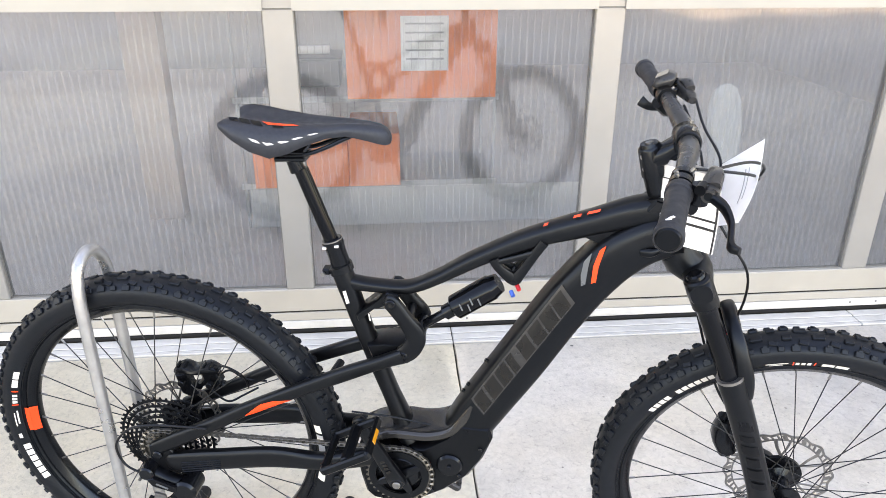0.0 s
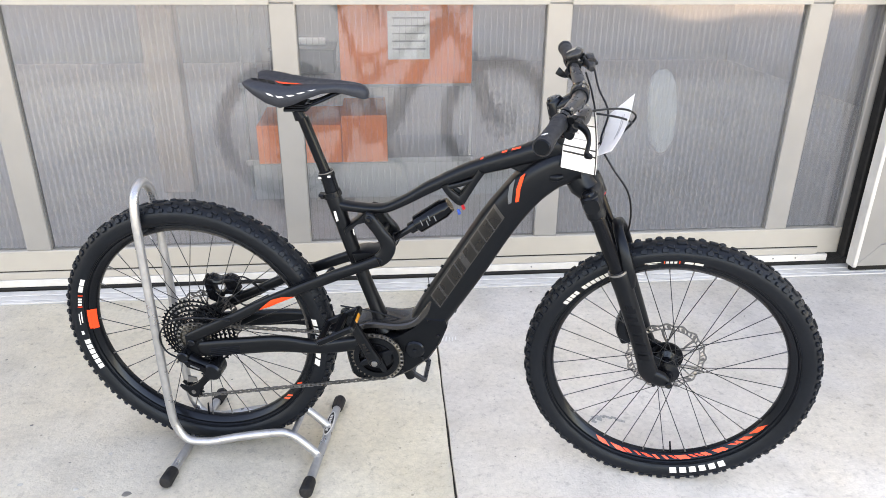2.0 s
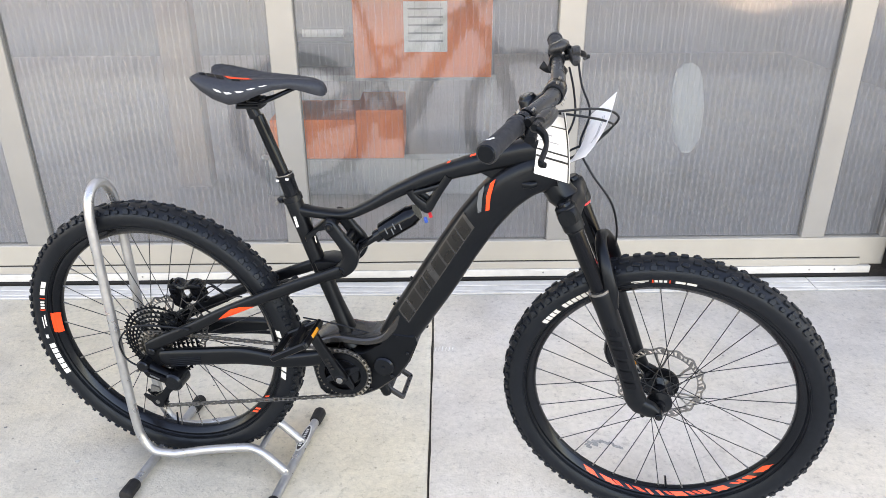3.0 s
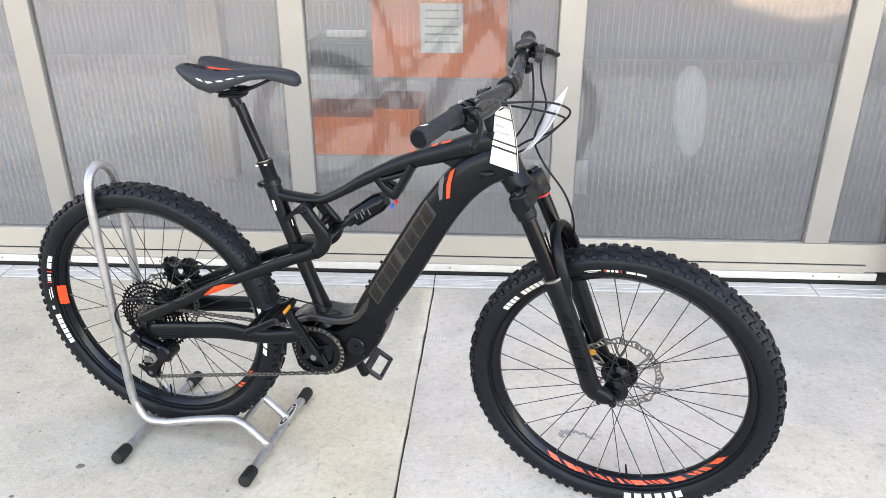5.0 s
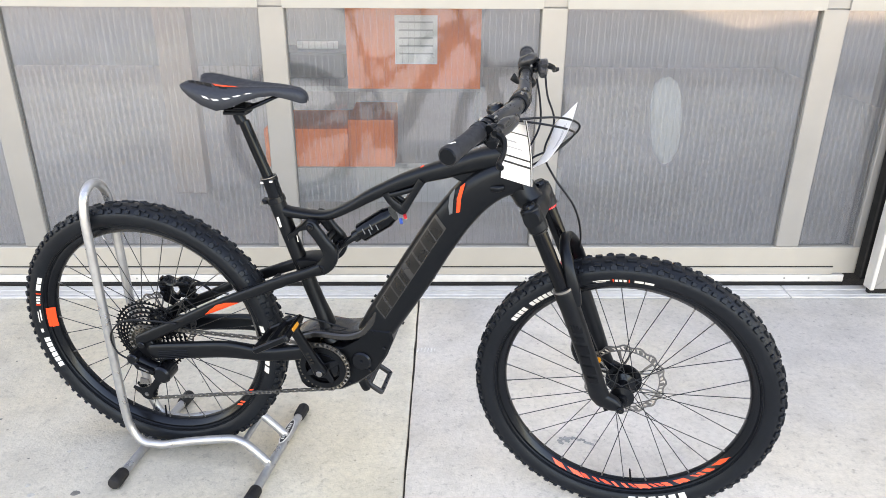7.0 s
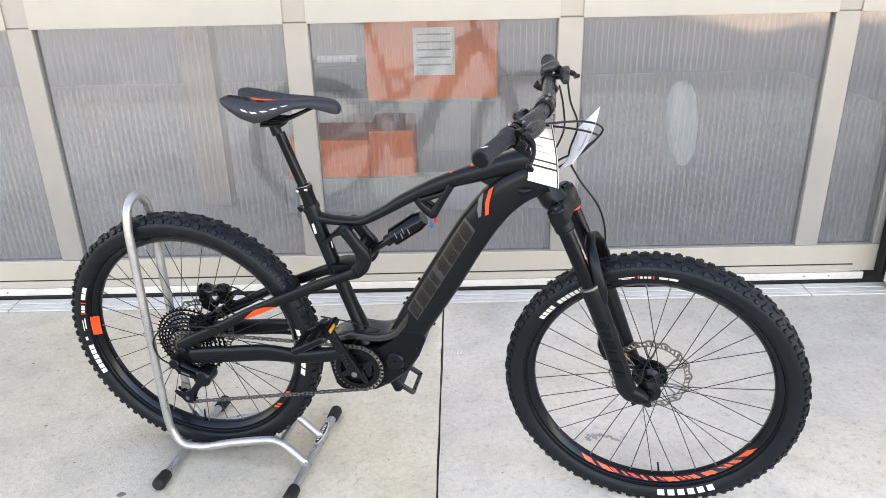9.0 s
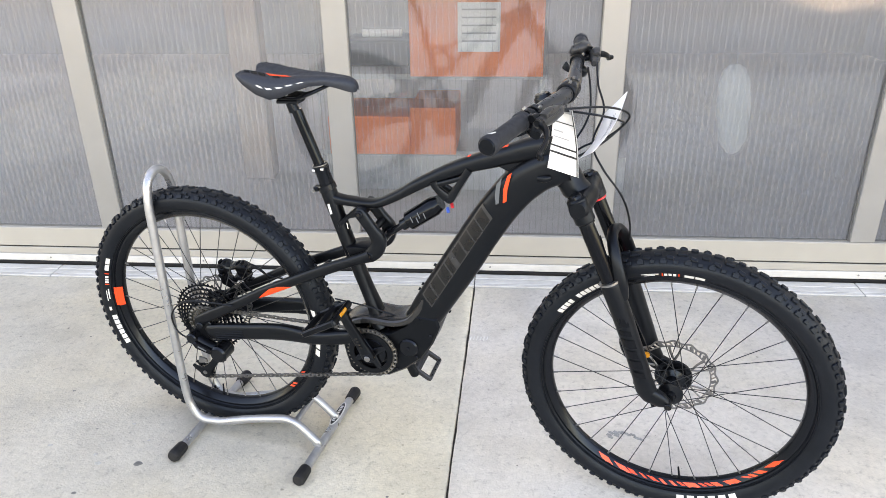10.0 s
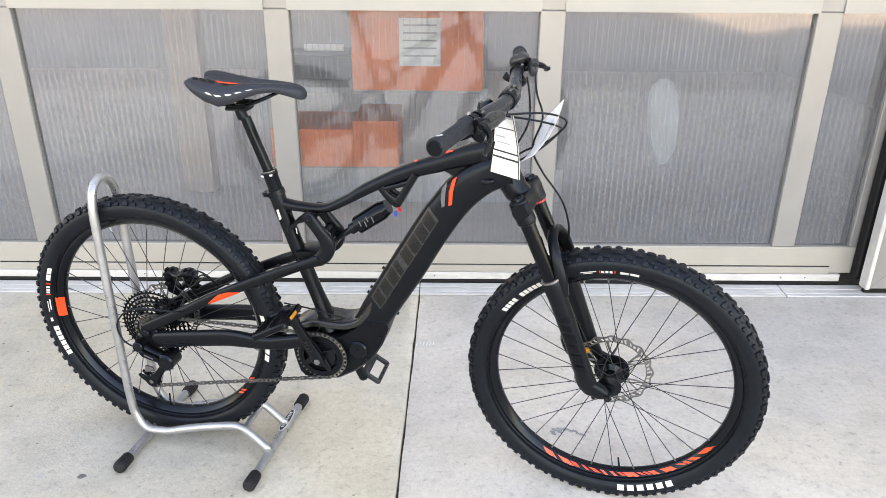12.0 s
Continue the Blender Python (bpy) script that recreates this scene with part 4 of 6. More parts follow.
for s in (-1, 1):
    y = s * 0.016
    part("yoke", Geo().sweep([(0.658, y, 0.832), (0.668, y, 0.815), (0.690, y, 0.796)], [(0.010, 0.007), (0.009, 0.007), (0.012, 0.007)], 10, 3, steps=3).sweep([(0.742, y, 0.868), (0.728, y, 0.846), (0.712, y, 0.818), (0.696, y, 0.794)], [(0.009, 0.007), (0.009, 0.007), (0.009, 0.007), (0.012, 0.007)], 10, 3, steps=3).sweep([(0.664, y, 0.826), (0.695, y, 0.836), (0.728, y, 0.848)], [(0.006, 0.006)] * 3, 10, 3), PAINT, bike)

# -- rear triangle
for s in (-1, 1):
    stay = [(0.499, s * 0.042, 0.637), (0.4585, s * 0.045, 0.622), (0.39, s * 0.050, 0.594), (0.307, s * 0.055, 0.557), (0.206, s * 0.060, 0.510), (0.1315, s * 0.064, 0.468), (0.0475, s * 0.069, 0.424), (-0.003, s * 0.071, 0.397)]
    part("seat_stay", Geo().sweep(stay, [(0.015, 0.009), (0.0125, 0.010), (0.0140, 0.010), (0.0135, 0.010), (0.0125, 0.010), (0.0135, 0.010), (0.0155, 0.009), (0.015, 0.008)], 16, 3.2, steps=5), PAINT, bike)
    chain = [(0.455, s * 0.040, 0.402), (0.40, s * 0.052, 0.394), (0.335, s * 0.062, 0.389), (0.24, s * 0.067, 0.394), (0.145, s * 0.070, 0.383), (0.08, s * 0.072, 0.375), (0.032, s * 0.073, 0.367), (0.018, s * 0.073, 0.364)]
    stay2 = part("chain_stay", Geo().sweep(chain, [(0.019, 0.012), (0.020, 0.012), (0.0185, 0.012), (0.0230, 0.011), (0.0230, 0.011), (0.0230, 0.011), (0.022, 0.010), (0.013, 0.008)], 16, 3.2, steps=5), PAINT, bike)
    if s < 0:
        guard = Geo()
        for k in range(5):
            guard.sweep([(0.050, -0.0838, 0.3500 + 0.0058 * k), (0.092, -0.0830, 0.3580 + 0.0056 * k), (0.132, -0.0818, 0.3665 + 0.0050 * k)], 0.0013, 5, steps=3)
        part("ribbed_guard", guard, PLASTIC, stay2)
    part("dropout", Geo().prism([(-0.018, 0.402), (0.01, 0.414), (0.04, 0.38), (0.04, 0.348), (0.015, 0.338), (-0.006, 0.350), (-0.02, 0.372)], s * 0.068 - 0.006, s * 0.068 + 0.006, 0.002), PAINT, bike)
    part("stay_bridge", Geo().sweep([(0.36, s * 0.050, 0.580), (0.37, 0, 0.584)], 0.008, 10, side=(0, 0, 1)), PAINT, bike) if s < 0 else None
# orange flash on the stays
for s in (-1, 1):
    g = Geo()
    # it wraps the stay's outer face, tapering at both ends
    pts = []
    for x, lo, hi in ((0.190, -0.70, -0.60), (0.207, -0.90, -0.15), (0.228, -0.96, 0.30), (0.252, -0.98, 0.10), (0.280, -0.99, -0.80)):
        for k in range(5):
            c = lo + (hi - lo) * k / 4
            d = (1 - abs(c) ** 3.2) ** (1 / 3.2)
            pts.append((x - 0.0135 * c * 0.43, s * (0.060 + (0.206 - x) * 0.0500 + 0.0110 * d), 0.510 + (x - 0.206) * 0.4655 + 0.0135 * c * 0.90))
    g.add(pts, [(5 * r_ + k, 5 * r_ + k + 5, 5 * r_ + k + 6, 5 * r_ + k + 1) for r_ in range(4) for k in range(4)])
    part("orange_flash", g, ORANGE, bike, "orange stay decal")

# -- seat post, clamp, saddle
part("seat_post", Geo().sweep([(0.326, 0, 0.976), (0.350, 0, 0.903), (0.3715, 0, 0.840)], 0.0128, 20), GLOSSBLACK, bike, "polished black dropper seat post")
outer = part("post_sleeve", Geo().sweep([(0.3700, 0, 0.848), (0.3707, 0, 0.8455), (0.3717, 0, 0.841), (0.3740, 0, 0.835), (0.3750, 0, 0.831), (0.386, 0, 0.790)], [(0.017, 0.017), (0.0195, 0.0195), (0.0195, 0.0195), (0.0195, 0.0195), (0.0175, 0.0175), (0.0175, 0.0175)], 22), ANOD, bike)
part("sleeve_ring", Geo().sweep([(0.3703, 0, 0.8470), (0.3707, 0, 0.8452)], 0.0199, 22), STEEL, outer, "bright ring")
for x, y, z in ((0.3610, -0.0168, 0.8360), (0.3830, -0.0174, 0.8405)):
    part("maker_mark", Geo().box((x, y, z), (0.007, 0.004, 0.004)), WHITE, outer)
cl = part("seat_clamp", Geo().sweep([(0.3815, 0, 0.797), (0.3855, 0, 0.784)], [(0.0225, 0.0225)] * 2, 22).box((0.359, -0.004, 0.786), (0.014, 0.02, 0.012), 0.002), ANOD, bike)
part("clamp_bolt", Geo().sweep([(0.354, -0.018, 0.783), (0.354, 0.012, 0.783)], 0.004, 8, side=(0, 0, 1)), STEEL, cl)
sad = Geo()
rows = [(u_ * 0.912 + 0.0418, b_ * 0.94, *r_) for u_, b_, *r_ in [(0.198, 0.058, 1.058, 0.004, 0.012), (0.206, 0.066, 1.063, 0.012, 0.013), (0.225, 0.073, 1.065, 0.026, 0.013), (0.255, 0.075, 1.063, 0.041, 0.012), (0.290, 0.073, 1.058, 0.047, 0.010), (0.320, 0.065, 1.055, 0.038, 0.008),
        (0.350, 0.053, 1.053, 0.025, 0.006), (0.385, 0.040, 1.052, 0.014, 0.004), (0.420, 0.029, 1.052, 0.012, 0.003), (0.455, 0.0235, 1.050, 0.018, 0.001), (0.474, 0.0215, 1.047, 0.020, 0.0), (0.486, 0.0175, 1.042, 0.018, 0.0), (0.492, 0.0125, 1.036, 0.012, 0.0), (0.4955, 0.006, 1.030, 0.005, 0.0)]]
cols = 17
verts, faces = [], []
for layer in (0, 1):
    for u, b, z, drop, dip in rows:
        for j in range(cols):
            e = -1 + 2 * j / (cols - 1)
            w = b * math.sin(e * math.pi / 2)
            notch = 0.040 * max(0, 1 - abs(e) * 1.5) ** 1.2 if u < 0.24 else 0
            notch *= max(0, (0.24 - u) / 0.042)
            zz = z - drop * abs(e) ** 3.2 - dip * max(0, 1 - (e * 2.6) ** 2)
            verts.append((u + notch, w * (0.93 if layer else 1), zz - (0.007 if layer else 0)))
R_ = len(rows)
for layer in (0, 1):
    o = layer * R_ * cols
    for i in range(R_ - 1):
        for j in range(cols - 1):
            faces.append((o + i * cols + j, o + i * cols + j + 1, o + (i + 1) * cols + j + 1, o + (i + 1) * cols + j))
o = R_ * cols
edge = [j for j in range(cols)] + [i * cols + cols - 1 for i in range(1, R_)] + [(R_ - 1) * cols + j for j in range(cols - 2, -1, -1)] + [i * cols for i in range(R_ - 2, 0, -1)]
for a, b in zip(edge, edge[1:] + edge[:1]):
    faces.append((a, b, b + o, a + o))
saddle = part("saddle", sad.add(verts, faces), SADDLE, bike, "dark grey saddle with a centre channel", 50, pose(-0.010, 0, 0.010))


def saddle_z(u, e):
    """Height of the saddle's top at u, and its y, at the share e of its half width."""
    for p, q in zip(rows, rows[1:]):
        if p[0] <= u <= q[0]:
            t = (u - p[0]) / (q[0] - p[0])
            b, z, drop, dip = (p[k] + (q[k] - p[k]) * t for k in (1, 2, 3, 4))
            return b * math.sin(e * math.pi / 2), z - drop * abs(e) ** 3.2 - dip * max(0, 1 - (e * 2.6) ** 2)
    return 0, 1.05


def saddle_mark(u0, u1, e0, e1, mat, name, slant=0.0):
    g = Geo()
    vv, ff = [], []
    for i in range(6):
        for j in range(3):
            u, e = u0 + (u1 - u0) * i / 5, e0 + (e1 - e0) * j / 2
            y, z = saddle_z(u + slant * j / 2, e)
            vv.append((u + slant * j / 2, y, z + 0.0009))
    for i in range(5):
        for j in range(2):
            ff.append((i * 3 + j, i * 3 + j + 1, (i + 1) * 3 + j + 1, (i + 1) * 3 + j))
    part(name, g.add(vv, ff), mat, saddle)


for s in (-1, 1):
    for k, u in enumerate((0.278, 0.299, 0.322, 0.343, 0.366)):
        saddle_mark(u, u + 0.012, s * 0.85, s * 0.885, WHITE, "white_mark", 0.006)
    saddle_mark(0.292, 0.340, s * 0.40, s * 0.47, ORANGE if s < 0 else GLOSSBLACK, "orange_mark", 0.012)
    for k, u in enumerate((0.236, 0.255, 0.274, 0.306)):
        saddle_mark(u, u + 0.016, s * 0.42, s * 0.54, GLOSSBLACK, "gloss_mark", 0.008)
for s in (-1, 1):
    rail = [(0.232, s * 0.020, 1.030), (0.262, s * 0.021, 1.006), (0.30, s * 0.0215, 0.998), (0.348, s * 0.0215, 0.998), (0.385, s * 0.020, 1.010), (0.43, s * 0.014, 1.030), (0.45, s * 0.011, 1.032)]
    part("rail", Geo().sweep(rail, 0.0036, 8, steps=4), ANOD, saddle, "dark steel saddle rail")
part("rail_clamp", Geo().sweep([(0.300, 0, 0.988), (0.350, 0, 0.990)], [(0.006, 0.025), (0.006, 0.024)], 14, 3.0).sweep([(0.322, 0, 0.990), (0.331, 0, 0.962)], [(0.011, 0.018), (0.0135, 0.0135)], 14, steps=2).box((0.338, 0, 1.001), (0.026, 0.048, 0.006), 0.002), ANOD, bike, at=pose(-0.010, 0, 0.010))
part("saddle_shell", Geo().sweep([(0.24, 0, 1.034), (0.30, 0, 1.030), (0.36, 0, 1.034), (0.44, 0, 1.038)], [(0.006, 0.045), (0.006, 0.038), (0.005, 0.024), (0.005, 0.012)], 14, 3, steps=3), PLASTIC, saddle)

# -- fork, stem


def leg_at(z, back=0.0):
    """Point on the fork legs' axis at height z."""
    bow = math.sin(math.pi * min(1, max(0, (z - 0.36) / 0.54)))
    return Vector((1.181 + 0.41 * (0.37 - z) + 0.011 * bow - back, 0, z))


fork = part("fork_crown", Geo().sweep([tuple(leg_at(0.826) + Vector((0, y, 0))) for y in (-0.088, -0.07, -0.035, 0, 0.035, 0.07, 0.088)], [(0.017, 0.016), (0.022, 0.024), (0.023, 0.022), (0.027, 0.020), (0.023, 0.022), (0.022, 0.024), (0.017, 0.016)], 16, 3.0, side=(-0.407, 0, 0.914), steps=4).sweep([(0.996, 0, 0.824), (0.972, 0, 0.842), (0.958, 0, 0.866)], [(0.026, 0.032), (0.030, 0.032), (0.030, 0.030)], 18), PAINT, bike, "black suspension fork crown", at=STEER)
for s in (-1, 1):
    y = Vector((0, s * 0.066, 0))
    part("crown_sleeve", Geo().sweep([leg_at(0.846) + y, leg_at(0.843) + y, leg_at(0.825) + y, leg_at(0.797) + y, leg_at(0.794) + y], [(0.018, 0.018), (0.0215, 0.0215), (0.0225, 0.0225), (0.0220, 0.0220), (0.0185, 0.0185)], 20), PAINT, fork)
    part("top_cap", Geo().sweep([leg_at(0.8535) + y, leg_at(0.851) + y, leg_at(0.844) + y], [(0.011, 0.011), (0.0145, 0.0145), (0.016, 0.016)], 16), GLOSSBLACK, fork)
    part("stanchion", Geo().sweep([leg_at(0.84) + y, leg_at(0.60) + y], 0.0168, 20), GLOSSBLACK, fork, "polished black stanchion tube")
    part("travel_ring", Geo().sweep([leg_at(0.7945) + y, leg_at(0.7905) + y], 0.0185, 18), RED if s > 0 else ANOD, fork)
    low_leg = [leg_at(0.660) + y, leg_at(0.656) + y, leg_at(0.640) + y, leg_at(0.60) + y, leg_at(0.50) + y, leg_at(0.42) + y, leg_at(0.391) + y, leg_at(0.371) + y + Vector((0.006, 0, 0)), leg_at(0.359) + y + Vector((0.012, 0, 0))]
    lower = part("fork_lower", Geo().sweep(low_leg, [(0.019, 0.019), (0.023, 0.023), (0.0235, 0.0235), (0.0225, 0.0225), (0.0215, 0.0205), (0.022, 0.019), (0.024, 0.016), (0.021, 0.013), (0.010, 0.009)], 22, steps=3), PAINT, bike, "black fork lower leg", at=STEER)
    if s < 0:
        part("wiper_ring", Geo().sweep([leg_at(0.662) + y, leg_at(0.657) + y], 0.0234, 20), STEEL, lower, "bright wiper ring")
    else:
        part("wiper_ring", Geo().sweep([leg_at(0.663) + y, leg_at(0.656) + y], 0.0238, 20), RED, lower, "red wiper ring")
    part("axle_end", Geo().sweep([(1.186, s * 0.066, 0.378), (1.208, s * 0.066, 0.368), (1.226, s * 0.066, 0.362)], [(0.019, 0.013), (0.019, 0.013), (0.010, 0.011)], 14, 3, steps=3), PAINT, lower)
    part("axle_cap", Geo().disc((XF, ZF), 0.0085, s * 0.079 - 0.003, s * 0.079 + 0.003, 14, 0.001), ANOD, lower)
    # no hole is cut: a black disc gives its inner shade
    part("axle_hole", Geo().disc((XF, ZF), 0.004, s * 0.0826 - 0.0006, s * 0.0826 + 0.0006, 8), RUBBER_SEAL, lower)
    part("foot_bolt", Geo().rod(leg_at(0.362) + y + Vector((0.004, 0, 0)), leg_at(0.345) + y + Vector((0.004, 0, 0)), 0.005, 8), ANOD, lower)
    if s < 0:
        # tall glossy blocks wrapped round the leg
        for k, (h, turn) in enumerate(((0.020, 40), (0.012, 34), (0.021, 40), (0.018, 30), (0.021, 40), (0.014, 36))):
            z = 0.572 - 0.0265 * k
            ring = [(math.radians(-90 + d), e) for e in (-h / 2, h / 2) for d in (-turn, -turn / 2, 0, turn / 2, turn)]
            wrap = Geo().add([leg_at(z + e) + y + Vector((0.0226 * math.cos(a), 0.0224 * math.sin(a), 0)) for a, e in ring], [(q, q + 1, q + 6, q + 5) for q in range(4)])
            part("fork_mark", wrap, GLOSSBLACK, lower)
arch = [leg_at(0.625) + Vector((0.012, -0.066, 0)), leg_at(0.66) + Vector((0.024, -0.068, 0)), leg_at(0.71) + Vector((0.030, -0.058, 0)), leg_at(0.742) + Vector((0.030, -0.033, 0)), leg_at(0.750) + Vector((0.030, 0, 0))]
arch = arch + [Vector((p.x, -p.y, p.z)) for p in arch[-2::-1]]
part("fork_arch", Geo().sweep(arch, [(0.013, 0.017), (0.010, 0.015), (0.009, 0.013), (0.009, 0.012), (0.009, 0.012), (0.009, 0.012), (0.009, 0.013), (0.010, 0.015), (0.013, 0.017)], 14, 3.0, side=(1, 0, 0.4), steps=5), PAINT, bike, at=STEER)
part("front_axle", Geo().disc((XF, ZF), 0.0075, -0.078, 0.078, 12), ANOD, bike, at=STEER)
part("spacers", Geo().sweep([(0.922, 0, 0.952), (0.914, 0, 0.972), (0.908, 0, 0.990)], 0.0165, 20), ANOD, bike, at=STEER)
part("stem", Geo().sweep([(0.909, 0, 0.990), (0.898, 0, 1.034), (0.8965, 0, 1.038)], [(0.0195, 0.0195), (0.0195, 0.0195), (0.017, 0.017)], 20).sweep([(0.902, 0, 1.016), (0.925, 0, 1.030), (0.946, 0, 1.044)], [(0.016, 0.019), (0.016, 0.021), (0.017, 0.026)], 16, 3, steps=3), ANOD, bike, "black alloy stem", at=STEER)
part("stem_cap", Geo().sweep([(0.8968, 0, 1.037), (0.8952, 0, 1.0425)], [(0.0165, 0.0165), (0.0145, 0.0145)], 18), ANOD, bike, "black stem top cap", at=STEER)
part("cap_bolt", Geo().sweep([(0.8954, 0, 1.0420), (0.8948, 0, 1.0440)], 0.0060, 12), STEEL, bike, "bright cap bolt", at=STEER)
for z in (1.002, 1.022):
    part("steerer_bolt", Geo().rod((0.888 + (1.022 - z) * 0.3, -0.012, z), (0.888 + (1.022 - z) * 0.3, 0.012, z), 0.005, 8), STEEL, bike, at=STEER)

# -- handlebar with grips and controls
BARC = Vector((0.950, 0, 1.052))


def bar_at(y):
    """Point on the bar's axis: swept back towards the grips."""
    a = abs(y)
    back = 0.0 if a < 0.05 else (a - 0.05) * 0.165
    lift = 0.012 * min(1, max(0, (a - 0.04) / 0.12))
    return Vector((BARC.x - back, y, BARC.z + lift + y * 0.012))


ys = [-0.362, -0.3, -0.2, -0.12, -0.06, -0.02, 0.02, 0.06, 0.12, 0.2, 0.3, 0.362]
hb = part("handlebar", Geo().sweep([bar_at(y) for y in ys], [(0.0112, 0.0112)] * 3 + [(0.0135, 0.0135), (0.0158, 0.0158), (0.0158, 0.0158), (0.0158, 0.0158), (0.0158, 0.0158), (0.0135, 0.0135)] + [(0.0112, 0.0112)] * 3, 18, side=(0, 0, 1), steps=3), BARGREY, bike, "black alloy riser handlebar", at=STEER)
part("face_plate", Geo().sweep([BARC + Vector((0, y, 0)) for y in (-0.027, -0.024, 0.024, 0.027)], [(0.019, 0.019), (0.021, 0.021), (0.021, 0.021), (0.019, 0.019)], 20, side=(0, 0, 1)), ANOD, hb)
for y in (-0.017, 0.017):
    for dx, dz in ((0.006, 0.0205), (0.016, -0.016)):
        part("clamp_bolt", Geo().rod(BARC + Vector((dx, y, dz)), BARC + Vector((dx * 1.22, y, dz * 1.22)), 0.0032, 8), STEEL, hb)
for s in (-1, 1):
    seq = [(0.228, 0.0165), (0.231, 0.0180), (0.244, 0.0180), (0.246, 0.0160), (0.30, 0.0155), (0.352, 0.0160), (0.354, 0.0178), (0.365, 0.0182), (0.368, 0.0165)]
    grip = part("grip", Geo().sweep([bar_at(s * a) for a, _ in seq], [(r, r) for _, r in seq], 22, side=(0, 0, 1)), GRIP, hb, "dark grey rubber grip")
    e = bar_at(s * 0.3685)
    d = (bar_at(s * 0.3685) - bar_at(s * 0.36)).normalized()
    part("end_cap", Geo().sweep([e - d * 0.001, e + d * 0.002], [(0.0155, 0.0155), (0.0135, 0.0135)], 20, side=(0, 0, 1)), PLASTIC, grip)
    if s < 0:
        c = bar_at(-0.346) + Vector((-0.0020, 0, 0.0162))
        for q in (-1, 1):
            part("grip_mark", Geo().box((0, 0, 0), (0.007, 0.0035, 0.001), 0, Matrix.Translation(c + Vector((0.002 * q, 0.003 * q, 0))) @ pose(0, 0, 0, 0, -6, 35)), WHITE, grip)
    # brake: clamp, master cylinder, lever blade
    p = bar_at(s * 0.214)
    brake = part("brake_lever", Geo().sweep([p + Vector((0.030, s * 0.034, 0.004)), p + Vector((0.033, s * 0.020, 0.004)), p + Vector((0.039, -s * 0.006, 0.003)), p + Vector((0.046, -s * 0.040, 0.003)), p + Vector((0.048, -s * 0.060, 0.002))], [(0.012, 0.010), (0.013, 0.012), (0.013, 0.012), (0.010, 0.010), (0.006, 0.006)], 14, 2.6, side=(0, 0, 1), steps=4), BARGREY, hb, "dark grey hydraulic brake lever")
    part("reservoir", Geo().sweep([p + Vector((0.035, s * 0.026, 0.013)), p + Vector((0.041, s * 0.002, 0.016)), p + Vector((0.046, -s * 0.026, 0.013))], [(0.006, 0.009), (0.008, 0.010), (0.006, 0.008)], 12, 3, side=(0.9, 0.2, 0.2), steps=3), BARGREY, brake)
    part("bleed_screw", Geo().sweep([p + Vector((0.030, s * 0.034, 0.005)), p + Vector((0.029, s * 0.040, 0.005))], 0.0090, 14), BARGREY, brake)
    part("bore_cap", Geo().sweep([p + Vector((0.029, s * 0.040, 0.005)), p + Vector((0.0288, s * 0.0412, 0.005))], 0.0055, 12), PLASTIC, brake)
    part("lever_clamp", Geo().sweep([bar_at(s * 0.206), bar_at(s * 0.222)], 0.0165, 18, side=(0, 0, 1)), ANOD, brake)
    for e in (-0.005, 0.005):
        part("clamp_bolt", Geo().rod(p + Vector((-0.006, e, 0.0145)), p + Vector((-0.008, e, 0.0185)), 0.0030, 10), STEEL, brake)
    part("clamp_arm", Geo().sweep([p + Vector((0.008, 0, -0.002)), p + Vector((0.034, s * 0.002, 0.002))], [(0.009, 0.008)] * 2, 12, 2.6, side=(0, 0, 1)), ANOD, brake)
    part("pivot", Geo().sweep([p + Vector((0.022, s * 0.026, -0.012)), p + Vector((0.020, s * 0.026, 0.016))], 0.0105, 12, side=(0, 1, 0)), ANOD, brake)
    part("reach_knob", Geo().sweep([p + Vector((0.024, s * 0.024, 0.012)), p + Vector((0.018, s * 0.040, 0.012))], 0.007, 12), PLASTIC, brake)
    blade = [p + Vector((0.026, s * 0.030, 0.006)), p + Vector((0.046, s * 0.048, -0.002)), p + Vector((0.054, s * 0.074, -0.012)), p + Vector((0.052, s * 0.098, -0.022)), p + Vector((0.052, s * 0.112, -0.026)), p + Vector((0.060, s * 0.120, -0.026))]
    part("lever_blade", Geo().sweep(blade, [(0.006, 0.006), (0.0055, 0.007), (0.004, 0.0065), (0.004, 0.0065), (0.005, 0.0065), (0.0035, 0.0045)], 12, 2.6, side=(0, 0, 1), steps=4), PLASTIC, brake)
    # switch or shifter under the bar
    q = bar_at(s * 0.188)
    shifter = part("shifter", Geo().sweep([q + Vector((-0.010, 0, -0.012)), q + Vector((0.006, s * 0.012, -0.026)), q + Vector((0.012, s * 0.030, -0.030))], [(0.012, 0.014), (0.014, 0.016), (0.008, 0.010)], 12, 2.8, steps=3), PLASTIC, hb)
    part("thumb_paddle", Geo().sweep([q + Vector((-0.004, s * 0.012, -0.026)), q + Vector((-0.024, s * 0.030, -0.030)), q + Vector((-0.038, s * 0.042, -0.024))], [(0.006, 0.004), (0.008, 0.003), (0.010, 0.003)], 10, 3, steps=3), PLASTIC, shifter)
    part("shifter_clamp", Geo().sweep([bar_at(s * 0.181), bar_at(s * 0.195)], 0.0155, 16, side=(0, 0, 1)), ANOD, shifter)
    part("shifter_bolt", Geo().rod(q + Vector((0.010, 0, 0.011)), q + Vector((0.014, 0, 0.0155)), 0.0032, 10), STEEL, shifter)
